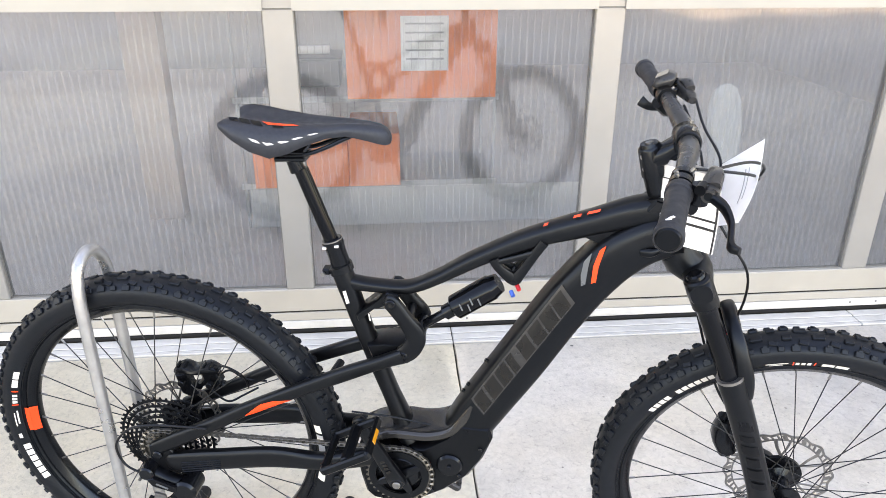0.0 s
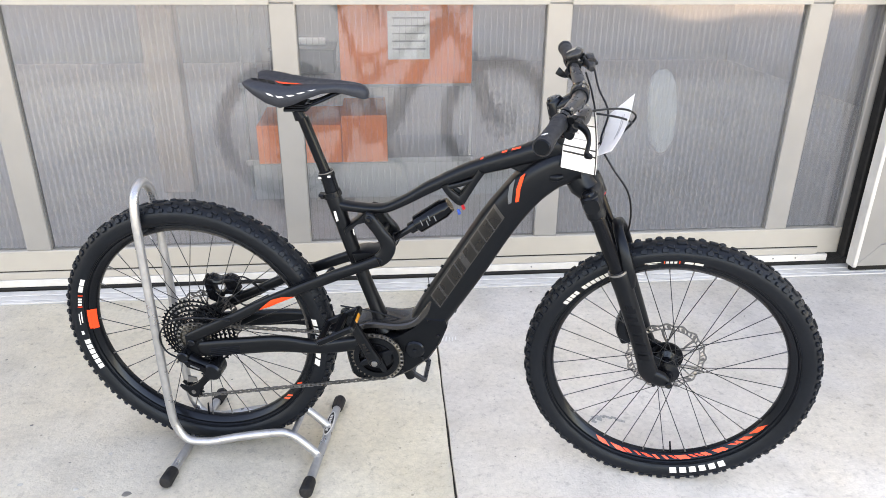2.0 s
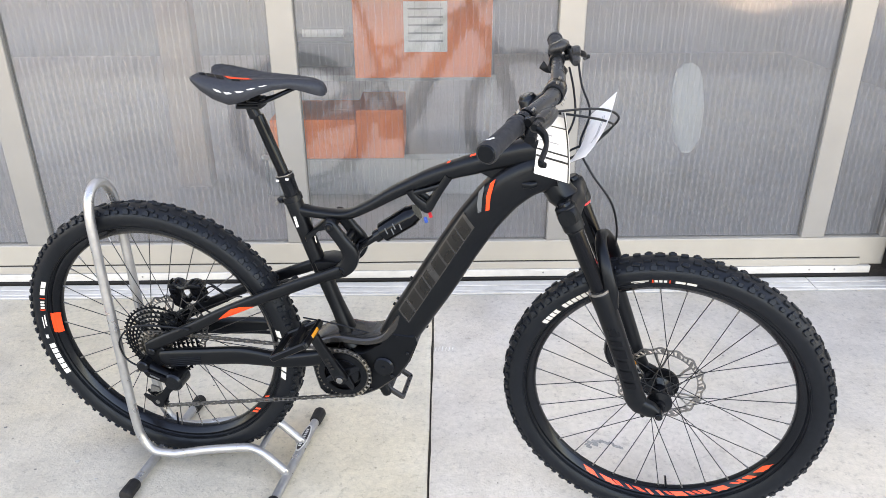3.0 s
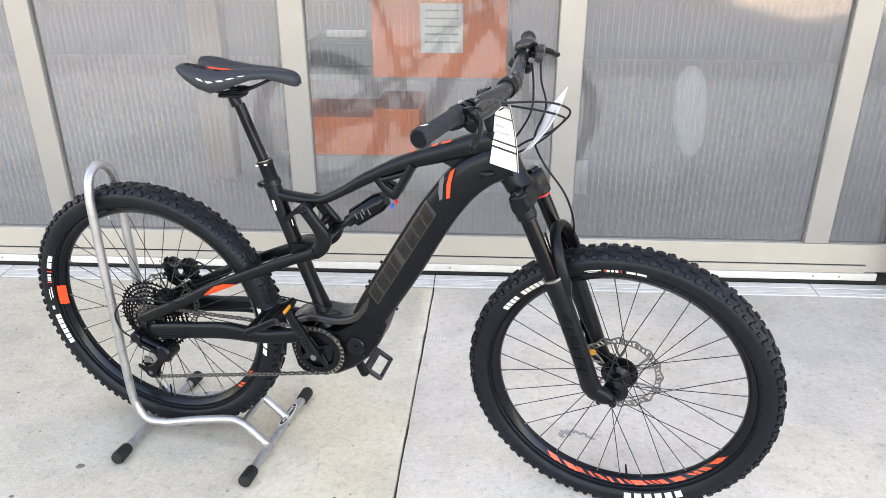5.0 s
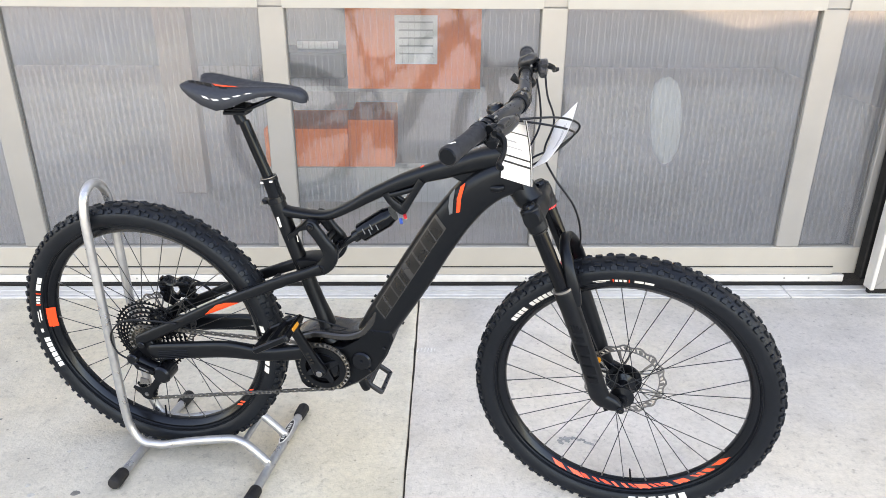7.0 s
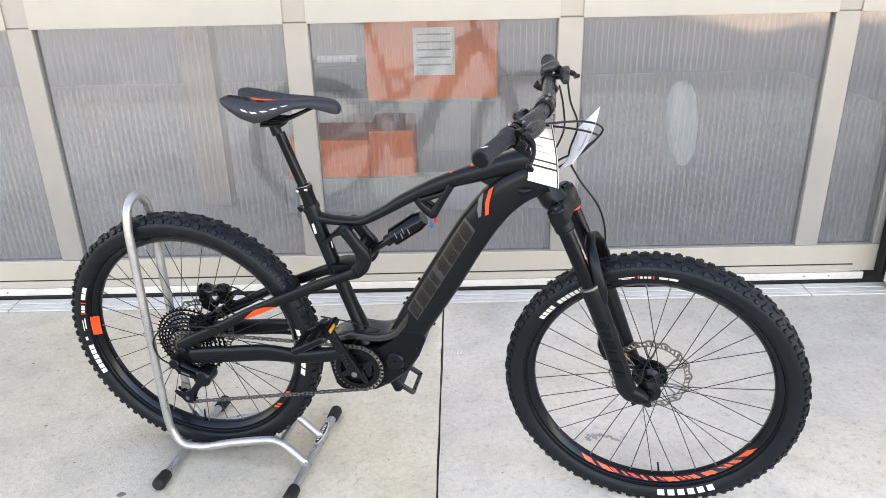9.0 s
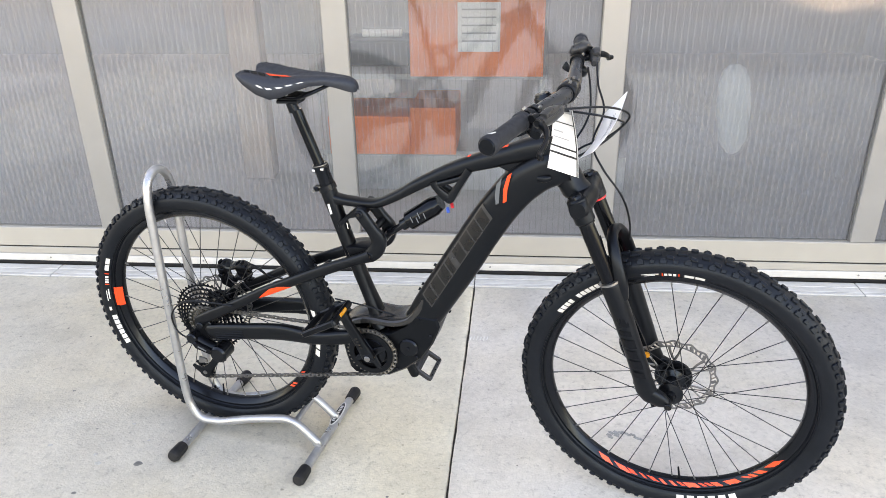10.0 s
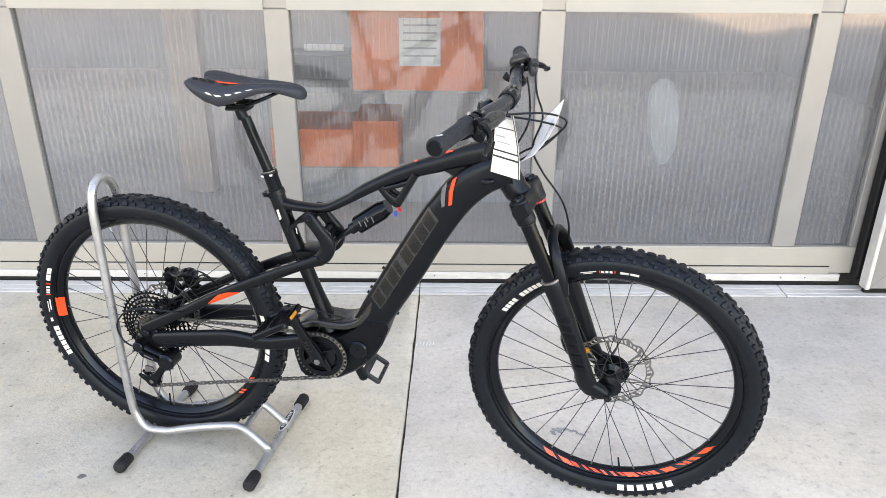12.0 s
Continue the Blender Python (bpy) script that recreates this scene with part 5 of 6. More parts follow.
# display on the far side of the bar
dc = bar_at(0.195) + Vector((0.000, 0.020, 0.020))
disp = part("display", Geo().box((0, 0, 0), (0.040, 0.050, 0.024), 0.009, Matrix.Translation(dc) @ pose(0, 0, 0, 0, -28, -10)), BARGREY, hb, "small dark grey display unit", 70)
part("display_screen", Geo().box((0, 0, 0.0124), (0.022, 0.032, 0.001), 0, Matrix.Translation(dc) @ pose(0, 0, 0, 0, -28, -10)), SCREEN, disp, "grey display glass")
part("display_clamp", Geo().sweep([bar_at(0.172), bar_at(0.192)], 0.0165, 16, side=(0, 0, 1)), PLASTIC, disp)

# -- cables
def cable(pts, r=0.0023):
    part("cable", Geo().sweep(pts, r, 8, steps=8, side=(0.3, 0.4, 0.85)), CABLE, bike)


RP, LP = STEER @ bar_at(-0.214), STEER @ bar_at(0.214)
cable([RP + Vector((0.048, 0.058, 0.002)), (1.025, -0.075, 1.040), (1.066, -0.02, 1.018), (1.072, 0.0, 0.995), (1.035, 0.0, 0.958), (0.985, -0.02, 0.938), (0.945, -0.034, 0.905)])
cable([RP + Vector((0.036, 0.080, -0.004)), (1.015, -0.09, 1.028), (1.058, -0.03, 1.002), (1.062, -0.01, 0.985), (1.02, -0.02, 0.945), (0.965, -0.036, 0.915)])
cable([LP + Vector((0.048, -0.058, 0.002)), (1.00, 0.10, 1.04), (1.02, 0.04, 1.00), (1.005, -0.005, 0.945), (1.03, -0.03, 0.90), (1.075, -0.02, 0.835), (1.095, 0.02, 0.76), (1.098, 0.062, 0.68)])
cable([LP + Vector((0.03, -0.06, -0.01)), (0.985, 0.09, 1.03), (0.99, 0.03, 0.99), (0.965, -0.02, 0.945), (0.925, -0.036, 0.905)])
cable([(1.096, 0.088, 0.66), (1.12, 0.092, 0.58), (1.13, 0.092, 0.50), (1.135, 0.085, 0.44)])
for x, z in ((0.930, 0.905), (0.912, 0.868)):
    part("cable_grommet", Geo().sweep([(x - 0.014, -0.036, z - 0.002), (x, -0.040, z), (x + 0.014, -0.037, z + 0.003)], [(0.006, 0.003), (0.008, 0.005), (0.006, 0.003)], 12, steps=3), PLASTIC, bike)
cable([(0.40, -0.056, 0.512), (0.47, -0.036, 0.49), (0.52, -0.02, 0.468), (0.56, -0.014, 0.455)], 0.002)

# -- price tags hung from the bar
def tag(corners, bars, bend, label):
    """A thin bent card between four corners: top left, top right, bottom right, bottom left."""
    tl, tr, br, bl = (Vector(c) for c in corners)
    nrm = (tr - tl).cross(bl - tl).normalized()
    at = lambda u, v, h=0.0: (tl + (tr - tl) * u) * (1 - v) + (bl + (br - bl) * u) * v + nrm * (bend * math.sin(math.pi * v) + h)
    n = 8

    def sheet(u0, u1, v0, v1, h, thick):
        vv, ff = [], []
        for layer in (h - thick, h):
            for i in range(n + 1):
                for j in range(3):
                    vv.append(at(u0 + (u1 - u0) * j / 2, v0 + (v1 - v0) * i / n, layer))
        k = (n + 1) * 3
        for i in range(n):
            for j in range(2):
                a = i * 3 + j
                ff += [(a, a + 1, a + 4, a + 3), (k + a, k + a + 3, k + a + 4, k + a + 1)]
        rim_ = [0, 1, 2] + [i * 3 + 2 for i in range(1, n + 1)] + [n * 3 + 1, n * 3] + [i * 3 for i in range(n - 1, 0, -1)]
        for a, b in zip(rim_, rim_[1:] + rim_[:1]):
            ff.append((a, b, b + k, a + k))
        return Geo().add(vv, ff)

    card = part("price_tag", sheet(0, 1, 0, 1, 0.0002, 0.0004), PAPER, bike, label, 60)
    for u0, u1, v0, v1, mat in bars:
        part("print_bar", sheet(u0, u1, v0, v1, 0.0008, 0.0004), mat, card)
        part("print_bar", sheet(u0, u1, v0, v1, -0.0008, 0.0004), mat, card)


tag([(0.916, 0.001, 1.017), (0.974, -0.139, 1.048), (0.990, -0.109, 0.904), (0.919, -0.045, 0.897)],
    [(0, 1, 0, 0.07, GREYINK), (0.02, 0.98, 0.22, 0.235, INK), (0.02, 0.98, 0.60, 0.625, INK), (0.02, 0.98, 0.70, 0.73, INK), (0.96, 0.99, 0, 1, INK), (0.1, 0.5, 0.36, 0.38, GREYINK), (0.1, 0.7, 0.46, 0.475, GREYINK)], 0.004, "white price tag with black bands")
tag([(1.018, 0.050, 0.988), (1.066, -0.006, 1.055), (1.016, -0.118, 0.962), (0.985, -0.064, 0.928)],
    [(0.66, 0.68, 0.25, 0.70, GREYINK), (0.74, 0.755, 0.25, 0.65, GREYINK)], 0.010, "creased white paper tag")
part("tag_string", Geo().sweep([bar_at(-0.06) + Vector((0.0, 0, 0.0)), (0.955, -0.075, 1.03), (0.944, -0.09, 1.022)], 0.0012, 6, steps=3), PLASTIC, bike)

# -- crankset, pedals
PIN = Geo().rod((0, 0, -0.00275), (0, 0, 0.00275), 0.0017, 6).mesh("grip_pin", ANOD)
CX, CZ = 0.486, 0.361
RING_Y = -0.052


def sprocket(r, teeth, y0, y1, inner):
    """A toothed ring between y0 and y1."""
    pts = []
    for k in range(teeth):
        for f, rr in ((0.0, r - 0.0035), (0.3, r - 0.0035), (0.45, r + 0.0015), (0.65, r + 0.0015), (0.8, r - 0.0035)):
            a = math.tau * (k + f) / teeth
            pts.append((rr * math.cos(a), rr * math.sin(a)))
    n = len(pts)
    verts, faces = [], []
    for y in (y0, y1):
        verts += [(x, y, z) for x, z in pts]
        verts += [(inner * x / math.hypot(x, z), y, inner * z / math.hypot(x, z)) for x, z in pts]
    for i in range(n):
        j = (i + 1) % n
        faces += [(i, j, n + j, n + i), (2 * n + i, 3 * n + i, 3 * n + j, 2 * n + j), (i, 2 * n + i, 2 * n + j, j), (n + i, n + j, 3 * n + j, 3 * n + i)]
    return Geo().add(verts, faces)


crank = part("crank_spindle", Geo().disc((0, 0), 0.013, -0.082, 0.082, 18, 0.001), ANOD, bike, at=pose(CX, 0, CZ))
part("chainring", sprocket(0.0655, 34, RING_Y - 0.0015, RING_Y + 0.0015, 0.050), CHAINMETAL, crank)
part("chain_guide_ring", Geo().turn([(0.046, RING_Y - 0.006), (0.060, RING_Y - 0.005), (0.060, RING_Y - 0.003), (0.046, RING_Y - 0.003)], 48), PLASTIC, crank)
for k in range(4):
    a = math.tau * k / 4 + 0.5
    part("spider_arm", Geo().sweep([(0, RING_Y - 0.006, 0), (0.05 * math.cos(a), RING_Y - 0.003, 0.05 * math.sin(a))], [(0.012, 0.003), (0.007, 0.003)], 8, 3), ANOD, crank)
CA = Vector((-0.0655, 0, 0.151))
for s in (-1, 1):
    v = CA * (1 if s < 0 else -1)
    arm = part("crank_arm", Geo().sweep([Vector((0, s * 0.070, 0)) - v * 0.06, Vector((0, s * 0.071, 0)), v * 0.3 + Vector((0, s * 0.076, 0)), v * 0.7 + Vector((0, s * 0.082, 0)), v + Vector((0, s * 0.084, 0)), v * 1.06 + Vector((0, s * 0.084, 0))], [(0.010, 0.007), (0.018, 0.010), (0.0145, 0.008), (0.0125, 0.0075), (0.013, 0.008), (0.007, 0.006)], 14, 3.2, steps=4), PAINT, crank, "black crank arm")
    part("crank_bolt", Geo().disc((0, 0), 0.008, s * 0.082 - 0.003, s * 0.082 + 0.003, 12, 0.001), STEEL if s < 0 else ANOD, crank)
    if s < 0:
        for k in range(8):
            f = 0.22 + 0.055 * k
            part("arm_mark", Geo().box((0, 0, 0), (0.010, 0.0008, 0.005), 0, Matrix.Translation(v * f + Vector((0, -0.0835 - 0.004 * f, 0))) @ pose(0, 0, 0, 0, -23, 0)), GREYDECAL, crank)
    # platform pedal
    c = Vector((CX, 0, CZ)) + v + Vector((0, s * 0.148, 0))
    pm = Matrix.Translation(c) @ pose(0, 0, 0, 0, -29 if s < 0 else 33, 0)
    # shade is put into the colour: near pedal black, far one lit grey
    pedal = part("pedal", Geo().box((0, 0, 0), (0.022, 0.10, 0.020), 0.007, pm), PLASTIC if s < 0 else LIT_PEDAL, bike, "dark grey platform pedal with open windows")
    for x in (-0.046, 0.046):
        part("end_bar", Geo().box((x, 0, 0), (0.011, 0.102, 0.017), 0.004, pm), PLASTIC if s < 0 else LIT_PEDAL, pedal)
    for y in (-0.047, 0.047):
        part("side_bar", Geo().box((0, y, 0), (0.094, 0.010, 0.016), 0.003, pm), PLASTIC if s < 0 else LIT_PEDAL, pedal)
    part("pedal_axle", Geo().rod(pm @ Vector((0, 0.05 * -s, 0)), pm @ Vector((0, -0.066 * s, 0)), 0.006, 10), STEEL, pedal)
    if s < 0:
        for x in (-0.0512, 0.0512):
            part("reflector", Geo().box((x, 0, 0), (0.003, 0.036, 0.009), 0.001, pm), AMBER, pedal, "amber reflector")
    for x in (-0.046, 0.046):
        for y in (-0.038, -0.012, 0.014, 0.038):
            for z in (-1, 1):
                part("grip_pin", PIN, ANOD, pedal, at=pm @ pose(x, y, z * 0.00875))

# -- cassette, derailleur, chain
cass = part("cassette", Geo().turn([(0.010, -0.060), (0.017, -0.060), (0.030, -0.040), (0.030, -0.030), (0.010, -0.030)], 24), ANOD, bike, "dark steel cassette", at=pose(0, 0, ZR))
radii = (0.103, 0.092, 0.081, 0.070, 0.060, 0.051, 0.043, 0.036, 0.030, 0.025)
for k, r in enumerate(radii):
    y = -0.0285 - 0.0036 * k
    part("sprocket", sprocket(r, max(11, int(r * 490)), y - 0.0011, y + 0.0007, max(r - 0.0085, 0.012)), CHAINMETAL if k > 5 else PLASTIC, cass)
for k in range(6):
    a = math.tau * k / 6
    part("sprocket_arm", Geo().sweep([(0.02 * math.cos(a), -0.034, 0.02 * math.sin(a)), (0.088 * math.cos(a + 0.35), -0.0295, 0.088 * math.sin(a + 0.35))], [(0.006, 0.0015), (0.005, 0.0012)], 6, 3, steps=2), ANOD, cass)
DY = -0.056
P1, P2 = (0.026, 0.278), (-0.024, 0.216)
dera = part("derailleur", Geo().sweep([(-0.032, -0.081, 0.352), (-0.012, -0.081, 0.338), (0.016, -0.081, 0.324), (0.044, -0.080, 0.312), (0.066, -0.076, 0.306)], [(0.012, 0.013), (0.017, 0.015), (0.015, 0.014), (0.019, 0.014), (0.013, 0.012)], 16, 3.0, steps=4), PLASTIC, bike, "black rear derailleur")
part("knuckle", Geo().disc((-0.020, 0.350), 0.016, -0.102, -0.066, 20, 0.003), ANOD, dera)
part("clutch_cover", Geo().disc((0.052, 0.308), 0.025, -0.100, -0.048, 22, 0.005), ANOD, dera)
part("parallelogram", Geo().prism([(-0.020, 0.340), (-0.006, 0.344), (0.040, 0.325), (0.036, 0.310), (-0.012, 0.324)], -0.104, -0.094, 0.003), GLOSSBLACK, dera)
part("body_mark", Geo().box((0, 0, 0), (0.026, 0.001, 0.004), 0, pose(0.012, -0.1048, 0.327, 0, 22, 0)), SLATE, dera)
part("limit_screw", Geo().disc((-0.034, 0.338), 0.003, -0.104, -0.096, 8), STEEL, dera)
for y in (DY - 0.009, DY + 0.009):
    cage = Geo().sweep([(0.034, y, 0.290), (0.020, y, 0.268), (-0.002, y, 0.240), (-0.024, y, 0.216)], [(0.014, 0.0014), (0.010, 0.0014), (0.009, 0.0014), (0.016, 0.0014)], 14, 3.0, steps=4)
    cage.disc((P2[0], P2[1]), 0.0175, y - 0.0013, y + 0.0013, 20)
    cage.sweep([(-0.024, y, 0.216), (-0.046, y, 0.226), (-0.060, y, 0.236)], [(0.014, 0.0013), (0.010, 0.0013), (0.005, 0.0013)], 12, 2.6, steps=3)
    part("cage_plate", cage, PLASTIC, dera)
part("cage_bolt", Geo().disc((P2[0], P2[1]), 0.006, DY - 0.0125, DY - 0.010, 10), STEEL, dera)
part("cage_stop", Geo().prism([(-0.030, 0.272), (-0.008, 0.268), (-0.006, 0.256), (-0.036, 0.250)], DY - 0.016, DY - 0.0105, 0.001), STEEL, dera, "bright cage plate")
for x, z in (P1, P2):
    part("jockey_wheel", sprocket(0.024, 12, DY - 0.002, DY + 0.002, 0.005), PLASTIC, dera, at=pose(x, 0, z))
part("hanger_bolt", Geo().disc((0, ZR), 0.010, -0.082, -0.074, 16, 0.002), ANOD, bike)
cable([(0.115, -0.080, 0.462), (0.07, -0.083, 0.466), (0.003, -0.084, 0.464), (-0.046, -0.084, 0.449), (-0.080, -0.084, 0.406), (-0.070, -0.084, 0.357), (-0.032, -0.084, 0.335)], 0.0024)


def chain_path():
    """Side line of the chain: over the sprocket, forward to the ring, back under it to the cage."""
    pts = []
    R1 = 0.044
    for k in range(9):
        a = radians(215 - 16 * k)
        pts.append(Vector((R1 * math.cos(a), DY + 0.001, ZR + R1 * math.sin(a))))
    for k in range(13):
        a = radians(98 - 15.5 * k)
        pts.append(Vector((CX + 0.067 * math.cos(a), RING_Y, CZ + 0.067 * math.sin(a))))
    for k in range(4):
        a = radians(-75 - 40 * k)
        pts.append(Vector((P2[0] + 0.021 * math.cos(a), DY, P2[1] + 0.021 * math.sin(a))))
    for k in range(3):
        a = radians(-40 + 45 * k)
        pts.append(Vector((P1[0] + 0.020 * math.cos(a), DY, P1[1] + 0.020 * math.sin(a))))
    return pts


loop = chain_path()
chain_g, pitch, carry, flip = Geo(), 0.0127, 0.0, False
for a, b in zip(loop, loop[1:] + loop[:1]):
    d = b - a
    t = carry
    while t < d.length:
        p = a + d * (t / d.length)
        m = Matrix.Translation(p) @ d.to_track_quat("X", "Y").to_matrix().to_4x4()
        w = 0.0036 if flip else 0.0024
        for s in (-1, 1):
            chain_g.box((0, s * w, 0), (0.0150, 0.0011, 0.0072), 0.0004, m)
        chain_g.sweep([m @ Vector((0.0063, -0.0042, 0)), m @ Vector((0.0063, 0.0042, 0))], 0.0032, 6, side=(0, 0, 1))
        flip = not flip
        t += pitch
    carry = t - d.length
part("chain", chain_g, CHAINMETAL, bike, "dull steel chain links")["kind"] = "stuff"

# -- brake calipers on the left side
part("brake_hose", Geo().sweep([leg_at(0.70) + Vector((-0.030, 0.060, 0)), leg_at(0.62) + Vector((-0.036, 0.062, 0)), leg_at(0.54) + Vector((-0.036, 0.060, 0)), (1.116, 0.052, 0.490), (1.120, 0.052, 0.470)], 0.0025, 8, steps=6, side=(0.3, 0.4, 0.85)), CABLE, bike, at=STEER)
cal = part("front_caliper", Geo().sweep([(1.130, 0.052, 0.400), (1.118, 0.052, 0.435), (1.120, 0.052, 0.475)], [(0.018, 0.022), (0.022, 0.024), (0.016, 0.020)], 14, 3, steps=3), ANOD, bike, "black brake caliper")
part("amber_dot", Geo().disc((1.164, 0.416), 0.008, 0.026, 0.030, 12), AMBER, cal)
part("caliper_mount", Geo().sweep([(1.135, 0.066, 0.41), (1.165, 0.066, 0.44)], [(0.010, 0.008)] * 2, 10, 3), ANOD, cal)
rear_body = Geo().sweep([(0.004, 0.052, 0.500), (0.018, 0.052, 0.510), (0.040, 0.052, 0.505), (0.070, 0.052, 0.512), (0.094, 0.052, 0.506)], [(0.009, 0.016), (0.010, 0.020), (0.007, 0.020), (0.010, 0.020), (0.007, 0.014)], 12, 3, steps=3)
rear_body.prism([(0.002, 0.497), (0.024, 0.502), (0.030, 0.470), (0.046, 0.452), (0.034, 0.440), (0.010, 0.450)], 0.036, 0.066, 0.003)
rear_body.prism([(0.058, 0.500), (0.090, 0.504), (0.098, 0.480), (0.084, 0.462), (0.066, 0.470)], 0.040, 0.066, 0.003)
cal = part("rear_caliper", rear_body, ANOD, bike, "black brake caliper")
part("caliper_mount", Geo().sweep([(0.03, 0.064, 0.456), (0.07, 0.066, 0.466), (0.11, 0.066, 0.450)], [(0.007, 0.008)] * 3, 10, 3, steps=2), ANOD, cal)
for k, (x, z, turn) in enumerate(((0.010, 0.519, 18), (0.026, 0.519, -8), (0.066, 0.521, 12), (0.080, 0.521, -14), (0.096, 0.512, 28))):
    part("cooling_fin", Geo().box((0, 0, 0), (0.005, 0.018, 0.010), 0.002, pose(x, 0.045, z, 0, turn, 0)), PLASTIC, cal)
part("return_spring", Geo().sweep([(0.046, 0.050, 0.470), (0.056, 0.052, 0.485), (0.050, 0.052, 0.498)], 0.003, 8, steps=3), STEEL, cal, "bright bent spring")
for x in (0.02, 0.08):
    part("caliper_bolt", Geo().disc((x, 0.486), 0.007, 0.020, 0.032, 10, 0.001), ANOD, cal)
cable([(0.09, 0.055, 0.49), (0.12, 0.045, 0.512), (0.15, 0.05, 0.49), (0.19, 0.06, 0.480)], 0.0023)
cable([(0.07, 0.050, 0.505), (0.11, 0.040, 0.525), (0.145, 0.045, 0.50), (0.15, 0.055, 0.465)], 0.0023)
cable([(0.08, 0.030, 0.47), (0.11, 0.035, 0.44), (0.14, 0.045, 0.45), (0.17, 0.06, 0.462)], 0.0023)


# -- frame decals on the right side of the down tube: blocks in place of lettering
def tube_decal(pts, y, mat, name, label=""):
    g = Geo()
    g.add([(x, y, z) for x, z in pts], [tuple(range(len(pts)))])
    return part(name, g, mat, bike, label)


P, Q = Vector((0.650, 0, 0.517)), Vector((0.797, 0, 0.765))
along = (Q - P).normalized()
across = Vector((-along.z, 0, along.x))
LEN = (Q - P).length


def on_tube(a, c, lift):
    """A point on the tube's right side, a along it and c up from its middle line."""
    p = P + along * a + across * c
    return (p.x, -0.0366 * (1 - min(1, abs(c) / 0.0455) ** 3.6) ** (1 / 3.6) - lift, p.z)


def tube_strip(a0, a1, c0, c1, slant, lift):
    """A slanted strip that follows the tube's rounding."""
    n = 8
    rows_ = [(c0 + (c1 - c0) * k / n, slant * k / n) for k in range(n + 1)]
    return Geo().add([on_tube(a + d, c, lift) for c, d in rows_ for a in (a0, a1)], [(2 * k, 2 * k + 1, 2 * k + 3, 2 * k + 2) for k in range(n)])


# the silver strip also paints the sky sheen on the tube's upper half
part("decal_panel", tube_strip(-0.005, LEN + 0.002, -0.0025, 0.0350, 0.015, 0.0006), STROKE, bike, "dull silver decal strip with painted sky sheen and black slanted blocks")
for k, w in enumerate((0.80, 0.88, 0.86, 0.50, 0.84, 0.88, 0.88, 0.84)):
    a = LEN * k / 8
    part("decal_block", tube_strip(a, a + LEN / 8 * w, 0.000, 0.0320, 0.014, 0.0011), GREYDECAL, bike)
# bottle bosses above, battery latch below
for a, c in ((-0.004, 0.0455), (0.014, 0.0460), (0.080, 0.0465), (-0.012, -0.0465)):
    p = P + along * a + across * c
    part("boss", Geo().rod(p - across * 0.003, p + across * 0.004, 0.004, 10), PLASTIC, bike)
tube_decal([(0.832, 0.868), (0.842, 0.877), (0.833, 0.838), (0.831, 0.808), (0.823, 0.805), (0.824, 0.838)], -0.0384, ORANGE, "orange_stripe", "orange stripe")
# blue-grey highlight of the tube, painted beside the orange stripe
tube_decal([(0.808, 0.846), (0.820, 0.863), (0.816, 0.835), (0.814, 0.803), (0.807, 0.799), (0.805, 0.820)], -0.0384, SLATE, "slate_stripe", "slate grey painted highlight on the down tube")


# small white marks on the seat tube
tube_decal([(0.3885, 0.752), (0.3945, 0.754), (0.4000, 0.729), (0.3940, 0.726)], -0.0195, WHITE, "white_mark", "small white sticker")
tube_decal([(0.4320, 0.707), (0.4350, 0.706), (0.4370, 0.690), (0.4345, 0.691)], -0.0155, WHITE, "white_mark")
# orange marks along the top tube's upper edge
for x0, z0, x1, z1 in ((0.738, 0.8985, 0.745, 0.9015), (0.786, 0.9160, 0.798, 0.9200), (0.808, 0.9235, 0.828, 0.9295)):
    dx, dz = x1 - x0, z1 - z0
    y0 = -0.0175
    part("orange_mark", Geo().add([(x0, y0, z0 - 0.0015), (x1, y0, z1 - 0.0015), (x1 + 0.002, y0 + 0.0032, z1 + 0.0022), (x0 + 0.002, y0 + 0.0032, z0 + 0.0022)], [(0, 1, 2, 3)]), ORANGE, bike)


# ---- marks on the concrete ----
STAIN = material("oil_stain", (0.13, 0.125, 0.115), 0.7, 0, 0.25, 60)
CHALK = material("chalk", (0.68, 0.66, 0.62), 0.9, 0, 0.2, 200)
SCUFF = material("tyre_scuff", (0.27, 0.27, 0.26), 0.8, 0, 0.3, 120)
FAINT = material("faint_spot", (0.40, 0.385, 0.345), 0.8, 0, 0.2, 90)


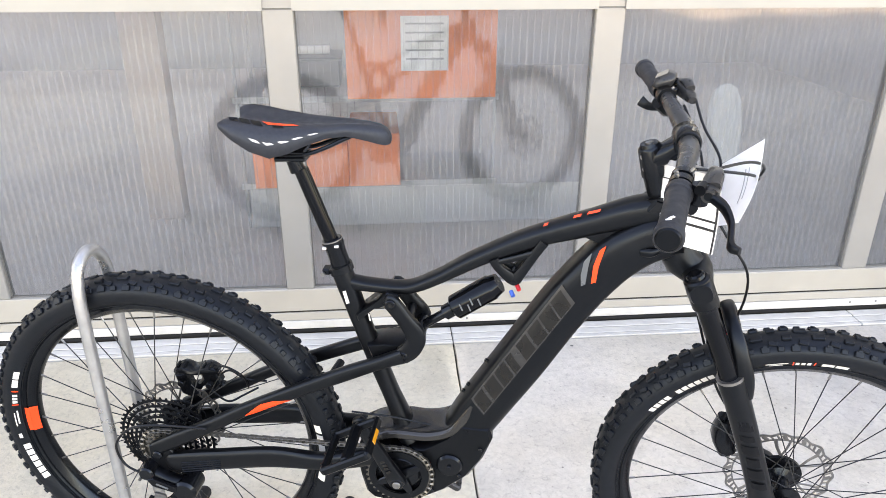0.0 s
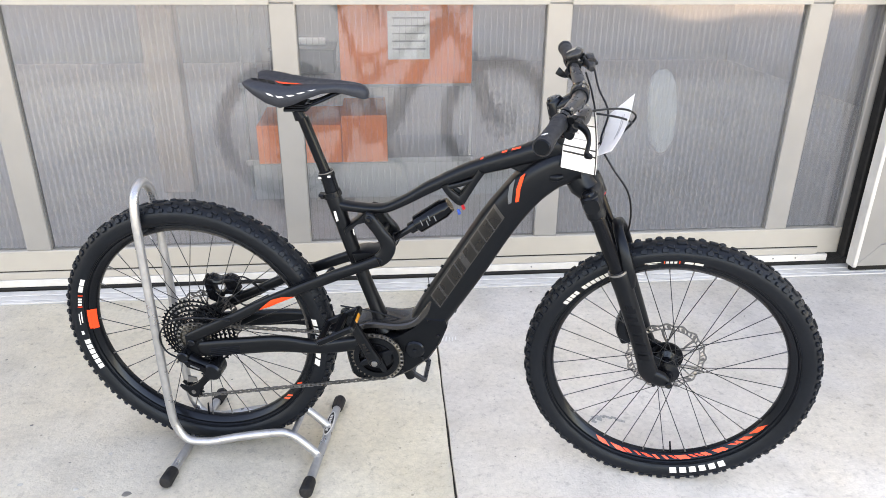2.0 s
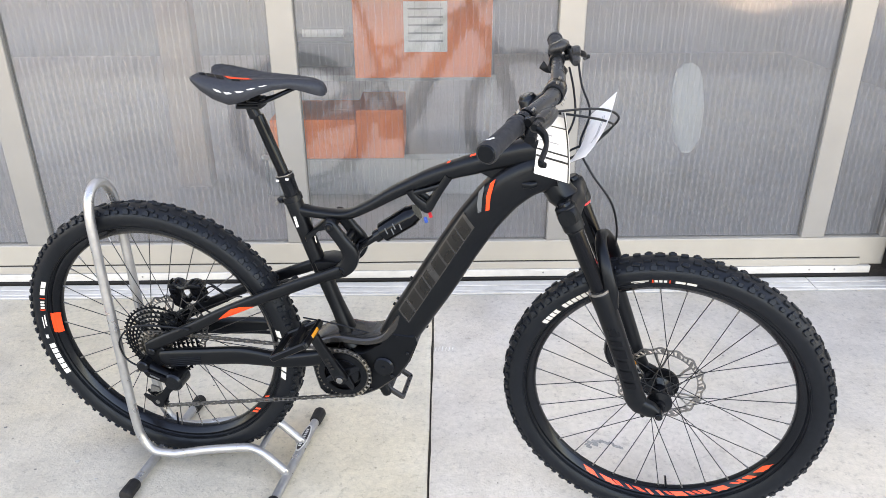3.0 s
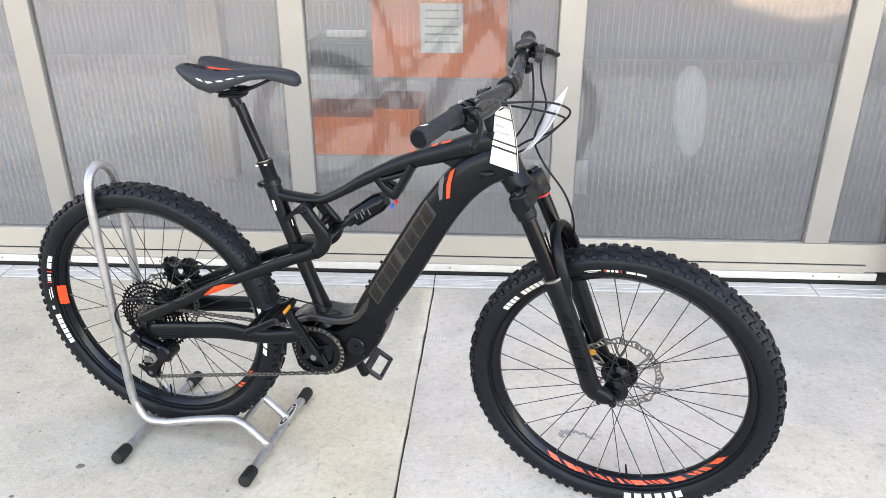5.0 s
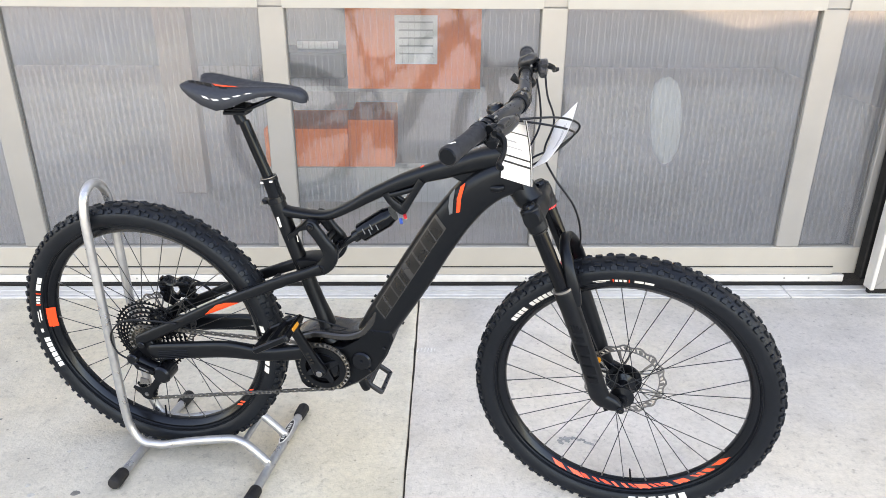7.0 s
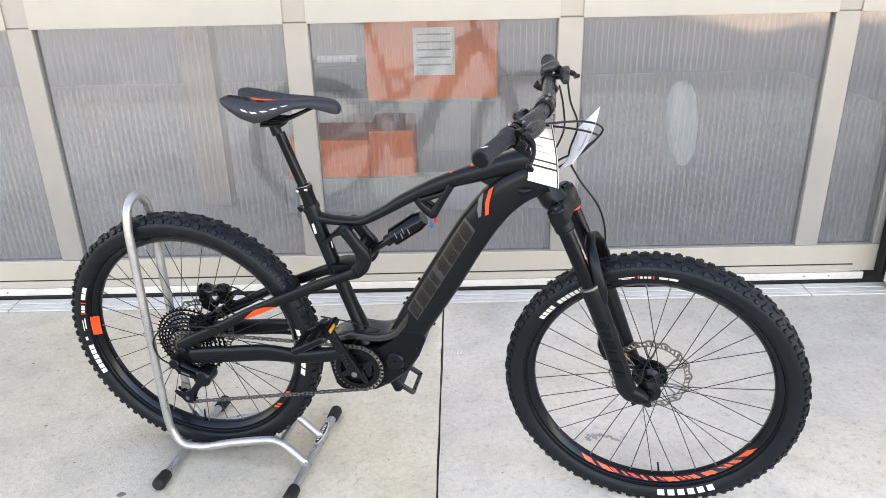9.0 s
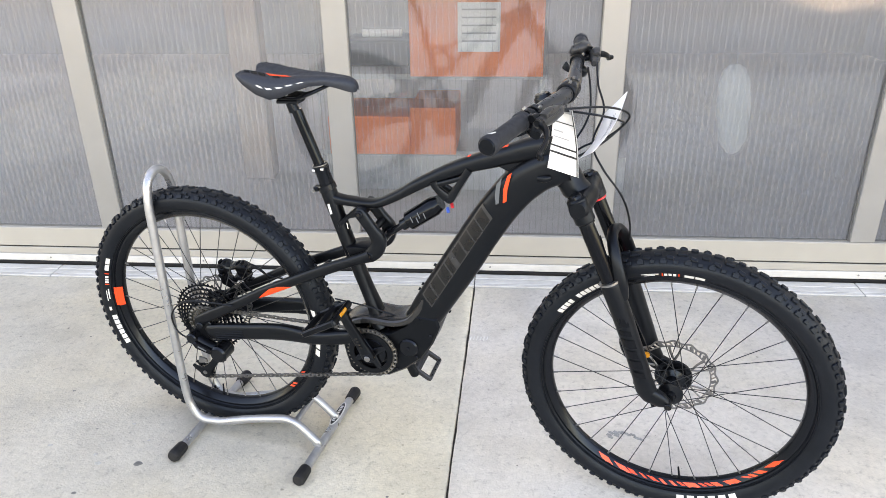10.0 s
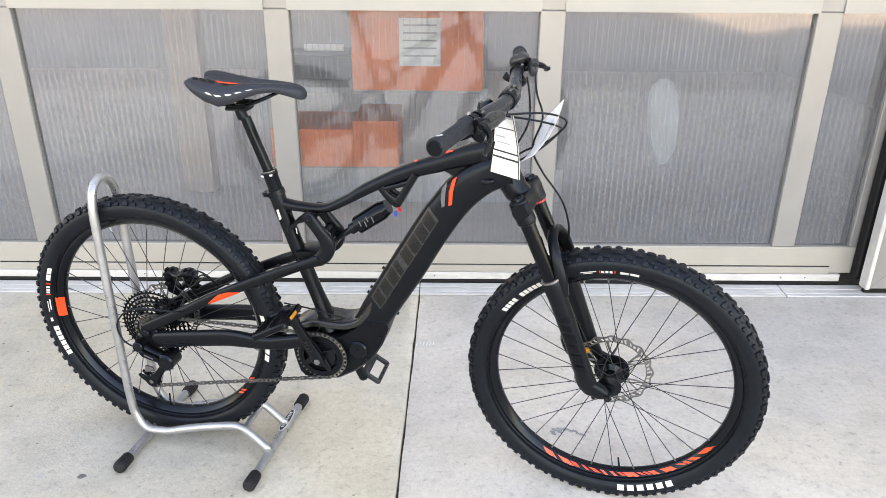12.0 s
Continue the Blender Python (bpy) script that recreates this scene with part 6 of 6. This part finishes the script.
def stain(x, y, r, seed, mat=None):
    """A flat ragged spot."""
    rng = random.Random(seed)
    n = 14
    ring = [(x + r * rng.uniform(0.75, 1.15) * math.cos(math.tau * k / n), y + r * 0.8 * rng.uniform(0.75, 1.15) * math.sin(math.tau * k / n)) for k in range(n)]
    g = Geo().add([(a, b, 0.0002) for a, b in ring] + [(x + (a - x) * 0.85, y + (b - y) * 0.85, 0.0007) for a, b in ring], [(k, (k + 1) % n, n + (k + 1) % n, n + k) for k in range(n)] + [tuple(range(n, 2 * n))])
    return solid("stain", g, mat or STAIN, "small dark oil spot on the pale concrete", "stain", group="spots on the concrete")


for k, (x, y, r) in enumerate(((-0.605, 1.101, 0.0125), (-0.977, 1.422, 0.006), (-0.724, 0.979, 0.007), (-0.80, 1.24, 0.004), (-1.217, 1.805, 0.005), (-0.66, 0.93, 0.003), (-0.86, 1.53, 0.003), (0.705, 2.17, 0.007), (-0.42, 1.62, 0.004), (0.52, 1.55, 0.003), (0.11, 1.02, 0.004), (1.5, 1.9, 0.004), (-0.2, 0.98, 0.003), (1.32, 1.42, 0.003), (-1.1, 1.75, 0.004), (0.45, 1.16, 0.0025))):
    stain(x, y, r, k)


def scrawl(lines, r, mat, label):
    g = Geo()
    for pts in lines:
        g.sweep([(x, y, 0.0004) for x, y in pts], [(r, 0.0008)] * len(pts), 6, 2, (0, 0, 1), 4)
    solid("scrawl", g, mat, label, "mark")


for x, y, r in ((-0.720, 1.094, 0.0105), (-0.745, 1.13, 0.008), (-0.90, 1.16, 0.008), (-0.62, 1.20, 0.005), (-0.70, 1.27, 0.007)):
    stain(x, y, r, int(-1000 * x), FAINT)
rng = random.Random(11)
# short strokes that cannot be read
strokes = [[(0.290 + 0.012 * k, 1.806 + 0.004 * (k % 2)), (0.294 + 0.012 * k, 1.830 + 0.004 * (k % 3))] for k in range(6)]
scrawl(strokes, 0.0020, CHALK, "faint white chalk scrawl beside the slab joint")
# a curved print of small rubber blobs
blobs = []
for row, (rad, n) in enumerate(((0.050, 7), (0.030, 5))):
    for k in range(n):
        a = radians(205 - 150 * k / (n - 1))
        x, y = 0.768 + rad * math.cos(a) * 1.05 + 0.012 * k / n, 1.318 + rad * math.sin(a) * 0.9 - 0.010 * k
        blobs.append([(x - 0.006, y + 0.004), (x, y + rng.uniform(-0.004, 0.004)), (x + 0.007, y - 0.004)])
scrawl(blobs, 0.0052, SCUFF, "curved grey rubber scuff of small blobs on the concrete")
